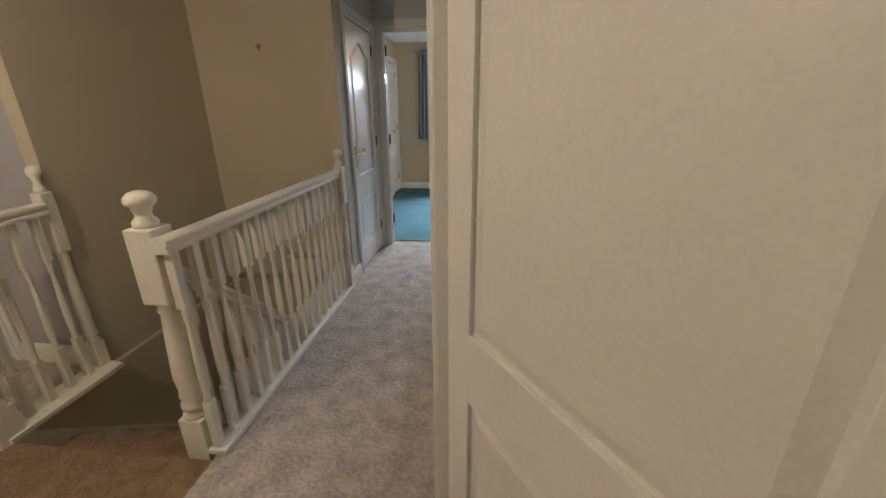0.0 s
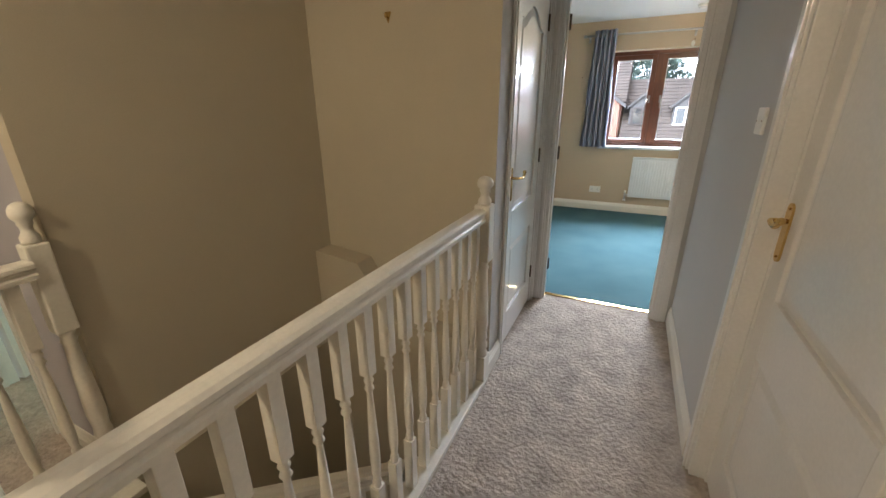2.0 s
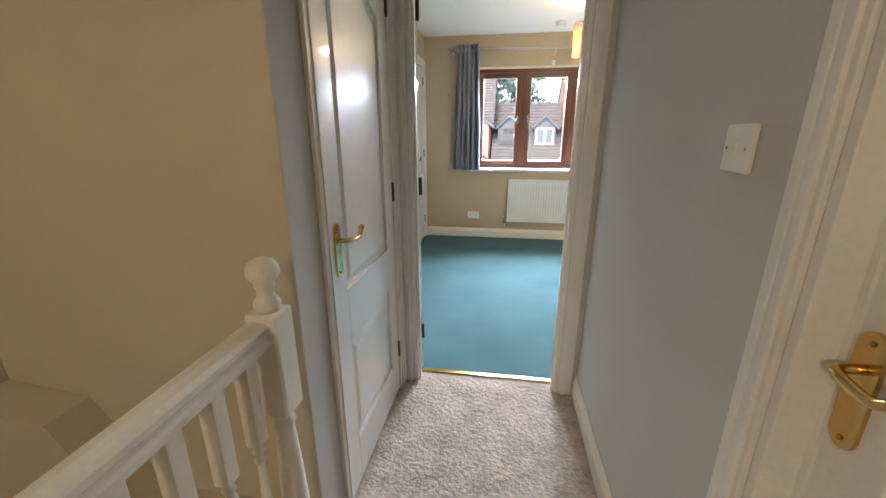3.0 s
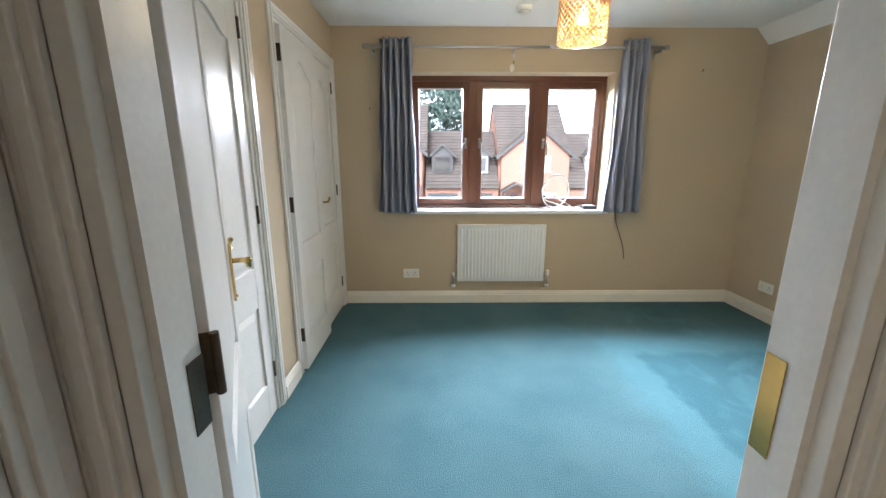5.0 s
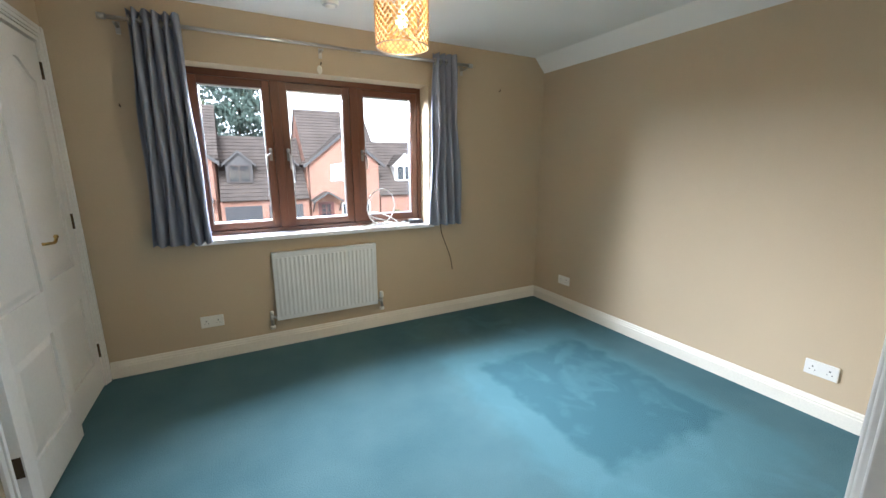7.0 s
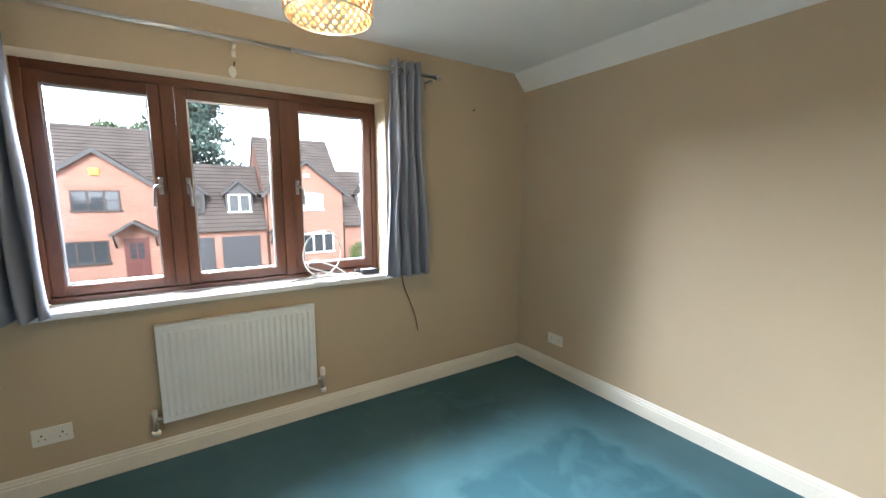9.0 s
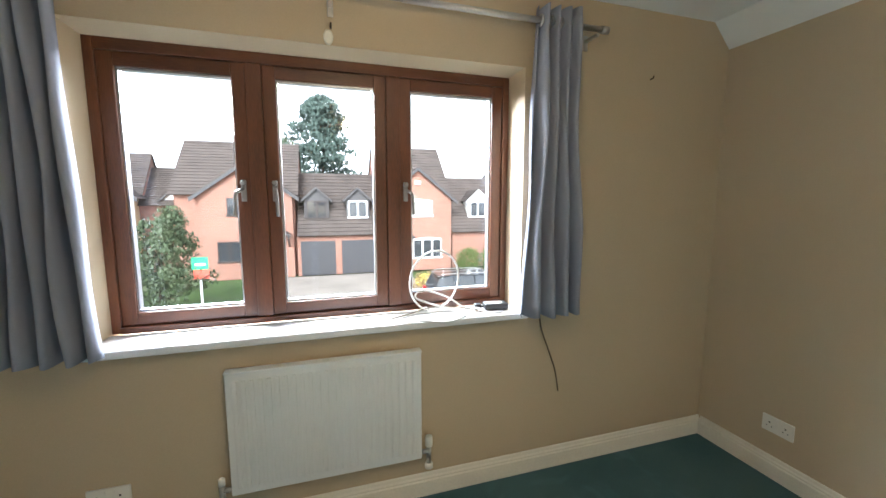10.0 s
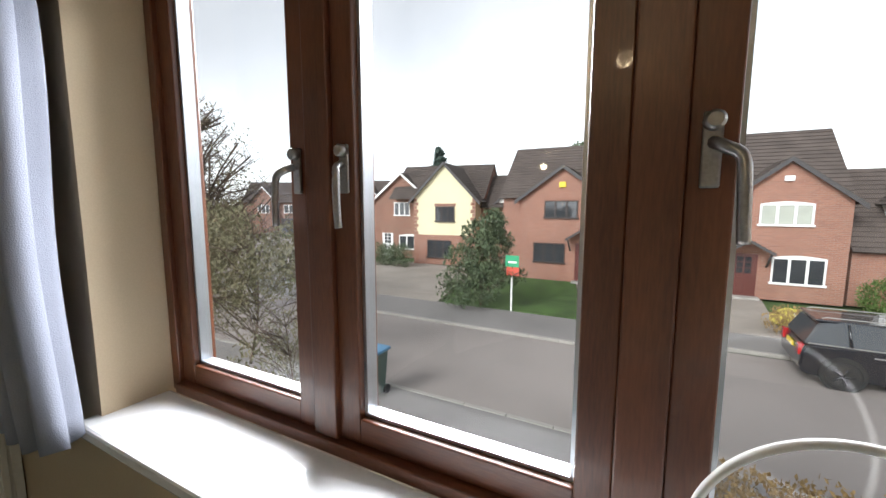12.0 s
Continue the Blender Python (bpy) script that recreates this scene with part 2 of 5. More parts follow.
def thing(name, label, category, m=None, group="", kind=""):
    ob = new(name)
    if m is not None:
        ob.matrix_world = m
    return tagged(ob, label, category, group, kind)


def block(name, a, b, material, bevel=0.0, kind="structure"):
    bm = bmesh.new()
    slab(bm, a, b, bevel)
    return tagged(new(name, mesh_of(name, bm, material)), kind=kind)


def boxes(name, rows, material, bevel=0.0, kind="structure"):
    bm = bmesh.new()
    for a, b in rows:
        slab(bm, a, b, bevel)
    return tagged(new(name, mesh_of(name, bm, material)), kind=kind)


# ---- the house shell ----
CEIL = 2.40
block("floor_landing", (-.70, -1.2, -.25), (.36, 4.35, 0), CARPET)
boxes("floor_west_landing", [((-3.25, -1.2, -.25), (-1.95, 1.47, 0)), ((-3.25, 1.47, -.25), (-1.70, 2.02, 0))], CARPET)
# floor at the stair head, its shade put into the brown carpet colour
block("floor_stair_head", (-1.95, -1.2, -.25), (-.70, 1.475, 0), CARPET_SHADED)
block("floor_side_room", (-5.2, 2.02, -.25), (-1.79, 4.6, 0), CARPET)
block("floor_east_room", (.36, -1.2, -.25), (1.9, 1.6, 0), CARPET)
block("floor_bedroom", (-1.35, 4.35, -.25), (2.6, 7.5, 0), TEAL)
block("floor_hall_below", (-1.95, 1.3, -2.75), (.3, 4.4, -2.6), CARPET)
boxes("ceiling", [((-5.3, -1.3, CEIL), (2.02, 4.38, CEIL + .15)), ((-1.45, 4.38, CEIL), (2.62, 7.7, CEIL + .15))], CEILING)
# sloping strip where the bedroom ceiling meets the east wall
bm = bmesh.new()
extrude_poly(bm, [(2.365, CEIL), (2.487, 2.27), (2.487, CEIL)], 1, 4.357, 7.412)
tagged(new("ceiling_slope", mesh_of("ceiling_slope", bm, CEILING)), kind="structure")
# bedroom walls
block("wall_bedroom_east", (2.485, 4.33, 0), (2.62, 7.7, CEIL), WALL_BEIGE)
boxes("wall_bedroom_window", [((-1.3, 7.41, 0), (2.485, 7.7, .86)), ((-1.3, 7.41, 2.055), (2.485, 7.7, CEIL)), ((-1.3, 7.41, .86), (-.555, 7.7, 2.055)), ((1.22, 7.41, .86), (2.485, 7.7, 2.055))], WALL_BEIGE)
boxes("wall_bedroom_south", [((-1.3, 4.305, 0), (-.623, 4.355, CEIL)), ((.163, 4.305, 0), (2.485, 4.355, CEIL)), ((-.623, 4.305, 2.045), (.163, 4.355, CEIL))], WALL_BEIGE)
boxes("wall_landing_north", [((-.68, 4.255, 0), (-.623, 4.304, CEIL)), ((.163, 4.255, 0), (.255, 4.304, CEIL)), ((-.623, 4.255, 2.045), (.163, 4.304, CEIL))], WALL_GREY)
# closet front: pier, heads, south stub; closet backs
boxes("wall_closets", [((-1.27, 4.355, 0), (-1.17, 4.75, CEIL)), ((-1.27, 4.75, 2.08), (-1.17, 5.81, CEIL)), ((-1.27, 5.81, 0), (-1.17, 6.17, CEIL)), ((-1.27, 6.17, 2.08), (-1.17, 7.345, CEIL)), ((-1.27, 7.345, 0), (-1.17, 7.41, CEIL))], WALL_BEIGE)
block("wall_closet_back", (-1.85, 4.43, 0), (-1.75, 7.7, CEIL), CEILING)
# landing walls
boxes("wall_landing_east", [((.255, 2.99, 0), (.375, 4.30, CEIL)), ((.255, 1.31, 0), (.375, 2.14, CEIL)), ((.255, 2.14, 2.06), (.375, 2.99, CEIL)), ((.255, -1.2, 2.06), (.375, 1.31, CEIL))], WALL_GREY)
block("wall_airing_cupboard", (-.78, 3.255, 0), (-.68, 3.453, CEIL), WALL_GREY)
boxes("wall_airing_cupboard_head", [((-.78, 3.453, 2.02), (-.68, 4.187, CEIL)), ((-.78, 4.187, 0), (-.68, 4.38, CEIL))], WALL_GREY)
block("wall_stairwell_north", (-1.79, 3.253, -2.6), (-.682, 3.375, CEIL), WALL_LANDING)
block("wall_stairwell_west", (-1.79, 2.02, 0), (-1.715, 3.275, CEIL), WALL_LANDING)
block("wall_stairwell_west_below", (-1.79, 1.47, -2.6), (-1.69, 3.275, -.002), WALL_LANDING)
block("wall_stairwell_east_below", (-.70, 1.47, -2.6), (-.62, 3.275, -.25), WALL_LANDING)
block("wall_stairwell_south_below", (-1.79, 1.37, -2.6), (-.62, 1.47, -.25), WALL_LANDING)
boxes("wall_west_landing", [((-2.30, 2.02, 0), (-1.79, 2.10, CEIL)), ((-2.95, 2.02, 2.05), (-2.30, 2.10, CEIL)), ((-3.35, 2.02, 0), (-2.95, 2.10, CEIL))], mat("lilac_grey_paint", (.44, .42, .45), .7, .04, 1.1, 260, .1))
block("wall_west_end", (-3.35, -1.3, 0), (-3.25, 2.02, CEIL), WALL_GREY)
block("wall_south_end", (-3.35, -1.3, 0), (1.9, -1.2, CEIL), WALL_LANDING)
boxes("wall_east_room", [((1.9, -1.3, 0), (2.0, 1.7, CEIL)), ((.34, 1.6, 0), (1.9, 1.7, CEIL))], WALL_LANDING)
boxes("wall_side_room", [((-5.2, 4.5, 0), (-1.79, 4.6, CEIL)), ((-1.89, 2.10, 0), (-1.79, 4.5, CEIL)), ((-5.2, 2.02, 0), (-3.35, 2.10, CEIL)), ((-5.2, 2.1, 0), (-5.1, 4.5, .9)), ((-5.2, 2.1, 2.0), (-5.1, 4.5, CEIL)), ((-5.2, 2.1, .9), (-5.1, 2.6, 2.0)), ((-5.2, 3.8, .9), (-5.1, 4.5, 2.0))], WALL_MINT)


# ---- skirting and architraves ----
def skirting(name, p, q, inward, h=.115, material=None):
    """A moulded skirting board from p to q on the floor; inward: unit vector into the room."""
    p, q, n = Vector((*p, 0)), Vector((*q, 0)), Vector((*inward, 0))
    prof = [(.001, 0), (.018, 0), (.018, h * .66), (.013, h * .72), (.015, h * .78), (.010, h * .86), (.008, h * .95), (.004, h), (.001, h)]
    bm = bmesh.new()
    a = [bm.verts.new(p + n * u + Vector((0, 0, v))) for u, v in prof]
    b = [bm.verts.new(q + n * u + Vector((0, 0, v))) for u, v in prof]
    bm.faces.new(a)
    bm.faces.new(b)
    for i in range(len(prof)):
        bm.faces.new((a[i], a[(i + 1) % len(prof)], b[(i + 1) % len(prof)], b[i]))
    return tagged(new(name, mesh_of(name, bm, material or SATIN)), kind="structure")


skirting("baseboard_window_wall", (-1.152, 7.41), (2.483, 7.41), (0, -1))
skirting("baseboard_east", (2.485, 4.44), (2.485, 7.39), (-1, 0))
skirting("baseboard_closet_pier", (-1.17, 5.876), (-1.17, 6.109), (1, 0))
skirting("baseboard_south", (.235, 4.356), (2.465, 4.356), (0, 1))
skirting("baseboard_landing_east", (.255, 3.06), (.255, 4.253), (-1, 0))
skirting("baseboard_landing_east_near", (.255, 1.38), (.255, 2.07), (-1, 0))
skirting("baseboard_cupboard", (-.68, 3.166), (-.68, 3.40), (1, 0))
skirting("baseboard_west_landing", (-2.23, 2.02), (-1.795, 2.02), (0, -1))
skirting("baseboard_west_end", (-3.25, -1.1), (-3.25, 2.0), (1, 0))
skirting("baseboard_side_room", (-5.1, 2.12), (-5.1, 4.48), (1, 0))
skirting("baseboard_side_room_north", (-5.08, 4.5), (-2.07, 4.5), (0, -1))


def architrave(name, axis, wall, out, a, b, head, w=.065, lining=None, t=.018):
    """A door surround on the plane axis=wall facing out (+1 or -1), round the opening a..b up to head; lining: the depth of the frame through the wall."""
    door = tagged(new(name), kind="structure")

    def piece(nm, lo, hi, z0, z1):
        bm = bmesh.new()
        for k, (e, th) in enumerate(((0, t * .6), (.012, t), (w - .022, t * .75))):
            if nm == "head":
                rr = (lo + .0004 * k, hi - .0004 * k, z0 + e * .99, z1 if e == 0 else (z0 + (.03 if e == .012 else w + .0008)))
            else:
                s = 1 if lo >= b - .001 else -1
                base = lo if s > 0 else hi
                x0 = base + s * e
                x1 = base + s * ((w, .03, w + .0008)[k])
                rr = (min(x0, x1), max(x0, x1), z0 + .0003 * k, z1 - .0005 * k)
            u0, u1, zz0, zz1 = rr
            d0, d1 = sorted((wall + out * .001, wall + out * (th + .001)))
            if axis == 0:
                slab(bm, (d0, u0, zz0), (d1, u1, zz1), .002)
            else:
                slab(bm, (u0, d0, zz0), (u1, d1, zz1), .002)
        part(nm, bm, GLOSS, door)
    piece("jamb_casing", a - w, a, 0, head + w)
    piece("jamb_casing", b, b + w, 0, head + w)
    piece("head", a, b, head, head + w)
    if lining:
        d0, d1 = sorted((wall + out * .003, wall + lining))
        bm = bmesh.new()
        stop = (d0 + d1) / 2
        for lo, hi, z0, z1 in ((a + .0005, a + .022, 0, head - .022), (b - .022, b - .0005, 0, head - .022), (a + .0005, b - .0005, head - .022, head - .0005)):
            if axis == 0:
                slab(bm, (d0, lo, z0), (d1, hi, z1), .002)
            else:
                slab(bm, (lo, d0, z0), (hi, d1, z1), .002)
        for lo, hi, z0, z1 in ((a + .022, a + .034, 0, head - .022), (b - .034, b - .022, 0, head - .022), (a + .034, b - .034, head - .034, head - .022)):
            if axis == 0:
                slab(bm, (stop - .008, lo, z0), (stop + .018, hi, z1))
            else:
                slab(bm, (lo, stop - .03, z0), (hi, stop - .004, z1))
        part("lining", bm, GLOSS, door)
    return door


architrave("door_frame_bedroom", 1, 4.255, -1, -.622, .162, 2.045, lining=.10)
architrave("door_frame_bedroom_inside", 1, 4.355, 1, -.622, .162, 2.045, t=.014)
architrave("door_frame_cupboard", 0, -.68, 1, 3.453, 4.187, 2.02, w=.05, lining=-.10)
architrave("door_frame_bathroom", 0, .255, -1, 2.14, 2.99, 2.06, lining=.12)
architrave("door_frame_east_room", 0, .255, -1, -1.1, 1.31, 2.06, lining=.12)
architrave("door_frame_closet_near", 0, -1.17, 1, 4.75, 5.81, 2.08, lining=-.10)
architrave("door_frame_closet_far", 0, -1.17, 1, 6.17, 7.345, 2.08, w=.06, lining=-.10)
architrave("door_frame_side_room", 1, 2.02, -1, -2.95, -2.30, 2.05, lining=.08)
block("threshold_strip", (-.599, 4.335, .0005), (.139, 4.365, .007), BRASS, .002)


# ---- doors ----
def lever(parent, x, z, side, towards, plate=(.042, .17)):
    """A brass lever handle on its plate, on the face at local y=side; the lever points along towards (+1, -1)."""
    s = 1 if side > 0 else -1
    bm = bmesh.new()
    n = 10
    pts = [(x + plate[0] / 2 * math.cos(math.pi * i / n), z + plate[1] / 2 - .02 + .024 * math.sin(math.pi * i / n)) for i in range(n + 1)]
    pts += [(x - plate[0] / 2 * math.cos(math.pi * i / n), z - plate[1] / 2 + .02 - .024 * math.sin(math.pi * i / n)) for i in range(n + 1)]
    a, b = sorted((side + s * .0005, side + s * .007))
    extrude_poly(bm, pts, 1, a, b)
    for zz in (z + plate[1] / 2 - .012, z - plate[1] / 2 + .012):
        lathe_at = bmesh.ops.create_uvsphere(bm, u_segments=8, v_segments=5, radius=.004)["verts"]
        bmesh.ops.translate(bm, verts=lathe_at, vec=(x, side + s * .008, zz))
    h = part("handle", bm, BRASS, parent, "polished brass lever handle on a plate")
    bm = bmesh.new()
    zz = z + .035
    path = smooth_path([(x, side + s * .006, zz), (x, side + s * .035, zz), (x + towards * .012, side + s * .047, zz), (x + towards * .06, side + s * .05, zz - .004), (x + towards * .085, side + s * .05, zz + .006), (x + towards * .10, side + s * .048, zz + .02)], 6)
    tube(bm, path, .0075, 10)
    v = bmesh.ops.create_uvsphere(bm, u_segments=10, v_segments=6, radius=.011)["verts"]
    bmesh.ops.translate(bm, verts=v, vec=path[-1])
    part("lever", bm, BRASS, h)


def leaf(name, label, w, h, m, mirror=False, handle=None, hinges=True, group="", stile=.105, both=False):
    """A two-panel door with an arched top panel. Hinge at local x=0, front face at y=0, back at y=.04."""
    door = thing(name, label, "door", m, group)
    bm = bmesh.new()
    slab(bm, (.02, .013, .02), (w - .02, .027, h - .02))
    part("core", bm, GLOSS, door)
    t0, t1 = 0, .04
    for nm, a, b in (("stile", (0, t0, 0), (stile, t1, h)), ("stile", (w - stile, t0, 0), (w, t1, h)), ("bottom_rail", (stile, t0, 0), (w - stile, t1, .19)), ("lock_rail", (stile, t0, .62), (w - stile, t1, .82))):
        bm = bmesh.new()
        slab(bm, a, b, .002)
        part(nm, bm, GLOSS, door)
    # arched head
    bm = bmesh.new()
    n = 14
    x0, x1 = stile, w - stile
    zs, rise = h - .21, .085
    arch = []
    for i in range(n + 1):
        u = i / n
        arch.append((x0 + (x1 - x0) * u, zs + rise * (math.sin(math.pi * u) ** 2)))
    extrude_poly(bm, [(x0, h), (x0, zs)] + arch[1:-1] + [(x1, zs), (x1, h)], 1, t0 + .0005, t1 - .0005)
    part("top_rail", bm, GLOSS, door)
    # raised fields
    for nm, z0, z1, top in (("lower_panel", .19, .62, None), ("upper_panel", .82, zs, arch)):
        bm = bmesh.new()
        g = .03
        for face, inner in ((.013, .004), (.027, .036)):
            def ring(k):
                lo = [(x0 + k, z0 + k), (x1 - k, z0 + k)]
                if top is None:
                    return lo + [(x1 - k, z1 - k), (x0 + k, z1 - k)]
                return lo + [(x0 + k + (x1 - x0 - 2 * k) * (1 - i / n), zs - k + rise * math.sin(math.pi * i / n) ** 2) for i in range(n + 1)]
            outer = [bm.verts.new((p[0], face, p[1])) for p in ring(.012)]
            inn = [bm.verts.new((p[0], inner, p[1])) for p in ring(.012 + g)]
            k = len(outer)
            for i in range(k):
                bm.faces.new((outer[i], outer[(i + 1) % k], inn[(i + 1) % k], inn[i]))
            bm.faces.new(inn)
        part(nm, bm, GLOSS, door)
    if hinges:
        for z in (.24, 1.07, h - .14):
            bm = bmesh.new()
            lathe(bm, [(.006, -.045), (.0065, -.044), (.0065, .044), (.006, .045)], 10, (-.004, -.004, z))
            slab(bm, (-.0015, .001, z - .045), (.0003, .034, z + .045))
            part("hinge", bm, BRONZE, door, "dark bronze butt hinge")
    if handle:
        lever(door, handle[0], handle[1], 0.0, handle[2])
        if both:
            lever(door, handle[0], handle[1], .04, handle[2])
            bm = bmesh.new()
            slab(bm, (w, .008, handle[1] - .06), (w + .0015, .032, handle[1] + .06))
            part("latch_plate", bm, BRASS, door)
    return door


def frame_of(hinge, toward, z=.006):
    """Local axes: x from the hinge along toward, z up."""
    d = Vector((*toward, 0)).normalized()
    y = Vector((0, 0, 1)).cross(d)
    m = Matrix((d, y, Vector((0, 0, 1)))).transposed().to_4x4()
    m.translation = Vector((*hinge, z))
    return m


# airing cupboard: the front face looks east, hinges towards the bedroom; local y runs into the wall
leaf("cupboard_door", "closed white two-panel door with brass lever", .686, 1.98, frame_of((-.686, 4.163), (0, -1)) @ Matrix.Diagonal((1, -1, 1, 1)), handle=(.642, .98, -1))
leaf("bathroom_door", "closed cream two-panel door with brass lever", .80, 2.02, frame_of((.312, 2.165), (0, 1)) @ Matrix.Diagonal((1, -1, 1, 1)), handle=(.762, 1.01, -1), hinges=False)
leaf("east_room_door", "white panelled door standing half open", .84, 2.02, frame_of((.285, 1.28), (.56, -.83)), hinges=False)
leaf("bedroom_door", "white panelled bedroom door standing wide open", .735, 2.01, frame_of((-.597, 4.374), (-.44, .898)), handle=(.70, 1.01, -1), both=True)
CLOSET = "closet door leaves"
F = Matrix.Diagonal((1, -1, 1, 1))
leaf("closet_door", "closed white closet door leaf", .50, 2.04, frame_of((-1.176, 4.775), (0, 1)) @ F, group=CLOSET, stile=.085, hinges=False)
leaf("closet_door", "closed white closet door leaf with brass lever", .505, 2.04, frame_of((-1.176, 5.788), (0, -1)) @ F, handle=(.455, .965, -1), group=CLOSET, stile=.085)
leaf("closet_door", "closed white closet door leaf", .56, 2.04, frame_of((-1.176, 6.195), (0, 1)) @ F, group=CLOSET, stile=.085)
leaf("closet_door", "closed white closet door leaf with brass lever", .56, 2.04, frame_of((-1.176, 7.32), (0, -1)) @ F, handle=(.515, .985, -1), group=CLOSET, stile=.085)
# hinge leaves and strike plate on the bedroom door frame
for i, z in enumerate((.28, 1.05, 1.82)):
    b = block("frame_hinge", (-.6005, 4.322, z - .05), (-.5985, 4.354, z + .05), BRONZE, kind="")
    tagged(b, "dark bronze hinge leaf on the door frame", "hinge", "hinges of the bedroom door frame")
b = block("strike_plate", (.1375, 4.32, .96), (.1395, 4.35, 1.10), BRASS, kind="")
tagged(b, "brass strike plate let into the door frame", "strike plate")
leaf("side_room_door", "white door standing open into the mint room", .60, 2.0, frame_of((-2.92, 2.12), (-.35, .9)), handle=(.55, 1.01, -1), hinges=False)

# ---- balustrade ----


def newel(parent, x, y, z0, top, wid=.09):
    """A square post with a turned waist and a turned mushroom cap."""
    h = wid / 2
    bm = bmesh.new()
    slab(bm, (-h, -h, z0), (h, h, .17), .004)
    lathe(bm, [(h * .98, .17), (h * .98, .185), (h * .72, .20), (h * .95, .215), (h * .95, .235), (h * .75, .25), (h * .92, .27), (h * .80, .30), (h * .97, .36), (h * .80, .52), (h * .62, .64), (h * .78, .655), (h * .6, .67), (h * .9, .69)], 24)
    slab(bm, (-h, -h, .69), (h, h, top - .13), .006)
    p = part("newel_post", bm, SATIN, parent)
    bm = bmesh.new()
    t = top - .13
    lathe(bm, [(h * .74, t), (h * .8, t + .010), (h * .78, t + .022), (h * .52, t + .036), (h * .50, t + .050), (h * .64, t + .060), (h * .60, t + .068), (h * .92, t + .082), (h * .97, t + .092), (h * .92, t + .104), (h * .70, t + .117), (h * .36, t + .124), (.004, t + .126)], 24)
    c = part("newel_cap", bm, SATIN, p, "turned mushroom newel cap")
    p.location = (x, y, 0)
    return p


def baluster_mesh(length):
    bm = bmesh.new()
    q = .017
    s = length / .80
    slab(bm, (-q, -q, 0), (q, q, .21 * s), .0015)
    slab(bm, (-q, -q, .60 * s), (q, q, length), .0015)
    prof = [(q * 1.0, .205), (q * .7, .215), (q * .9, .225), (q * .62, .24), (q * .85, .27), (q * .95, .33), (q * .8, .42), (q * .6, .50), (q * .48, .545), (q * .85, .555), (q * .55, .568), (q * .85, .58), (q * .6, .59), (q * 1.05, .605)]
    lathe(bm, [(r, z * s) for r, z in prof], 12)
    return mesh_of("baluster", bm, SATIN)


def rail_prof(bm, a, b):
    """A moulded handrail from a to b (top centre line)."""
    a, b = Vector(a), Vector(b)
    d = (b - a).normalized()
    s = d.cross(Vector((0, 0, 1))).normalized()
    u = s.cross(d)
    prof = [(-.030, -.055), (-.030, -.042), (-.024, -.036), (-.024, -.028), (-.031, -.020), (-.030, -.008), (-.020, -.001), (0, .002), (.020, -.001), (.030, -.008), (.031, -.020), (.024, -.028), (.024, -.036), (.030, -.042), (.030, -.055)]
    va = [bm.verts.new(a + s * x + u * z) for x, z in prof]
    vb = [bm.verts.new(b + s * x + u * z) for x, z in prof]
    bm.faces.new(va)
    bm.faces.new(vb)
    for i in range(len(prof)):
        bm.faces.new((va[i], va[(i + 1) % len(prof)], vb[(i + 1) % len(prof)], vb[i]))


def balusters(parent, me, pts):
    for p in pts:
        o = new("baluster", me)
        o.parent = parent
        o.location = p


RX = -.702
bal = thing("balustrade", "white turned-baluster balustrade along the landing", "balustrade")
newel(bal, -.782, 1.548, -.25, 1.10, .10)
newel(bal, -.694, 3.148, -.05, 1.09, .075)
bm = bmesh.new()
rail_prof(bm, (RX, 1.49, .945), (RX, 3.12, .945))
part("handrail", bm, SATIN, bal, "cream moulded handrail with chipped end")
bm = bmesh.new()
slab(bm, (RX - .035, 1.50, 0), (RX + .047, 3.163, .028), .004)
part("base_rail", bm, SATIN, bal)
bme = baluster_mesh(.858)
balusters(bal, bme, [(RX, 1.53 + i * .1015, .027) for i in range(16)])

bal2 = thing("balustrade", "short white balustrade guarding the stairs", "balustrade")
newel(bal2, -1.665, 1.48, -.12, 1.10, .10)
newel(bal2, -1.715, 1.985, -.02, 1.12, .06)
bm = bmesh.new()
rail_prof(bm, (-1.675, 1.51, .945), (-1.705, 1.96, .945))
part("handrail", bm, SATIN, bal2)
bm = bmesh.new()
slab(bm, (-1.765, 1.46, .002), (-1.605, 2.015, .03), .004)
part("base_rail", bm, SATIN, bal2)
balusters(bal2, bme, [(-1.683 - .006 * i, 1.60 + i * .10, .028) for i in range(4)])

# stairs going down under the landing balustrade
stairs = tagged(new("stairs"), "carpeted straight flight going down", "stairs", kind="structure")
for i in range(13):
    y, z = 1.50 + i * .225, -.20 * (i + 1)
    bm = bmesh.new()
    slab(bm, (-1.665, y - .02, z - .20), (-.79, y + .24, z), .012)
    part("step", bm, CARPET_SHADED, stairs)
bm = bmesh.new()
extrude_poly(bm, [(1.425, .03), (1.50, .03), (4.3, -2.46), (4.3, -2.6), (1.425, -.28)], 0, -1.692, -1.663)
part("stringer", bm, SATIN, stairs)
bm = bmesh.new()
extrude_poly(bm, [(1.50, -.02), (4.3, -2.50), (4.3, -2.6), (1.50, -.30)], 0, -.79, -.76)
part("stringer", bm, SATIN, stairs)
srail = thing("stair_rail", "cream stair handrail on turned balusters", "handrail")
bm = bmesh.new()
rail_prof(bm, (-.785, 1.58, .84), (-.785, 3.1, -.48))
part("handrail", bm, SATIN, srail)
sme = baluster_mesh(.80)
balusters(srail, sme, [(-.783, 1.64 + i * .12, .87 - .055 - .80 - (.10 + i * .12) * .869) for i in range(12)])
bm = bmesh.new()
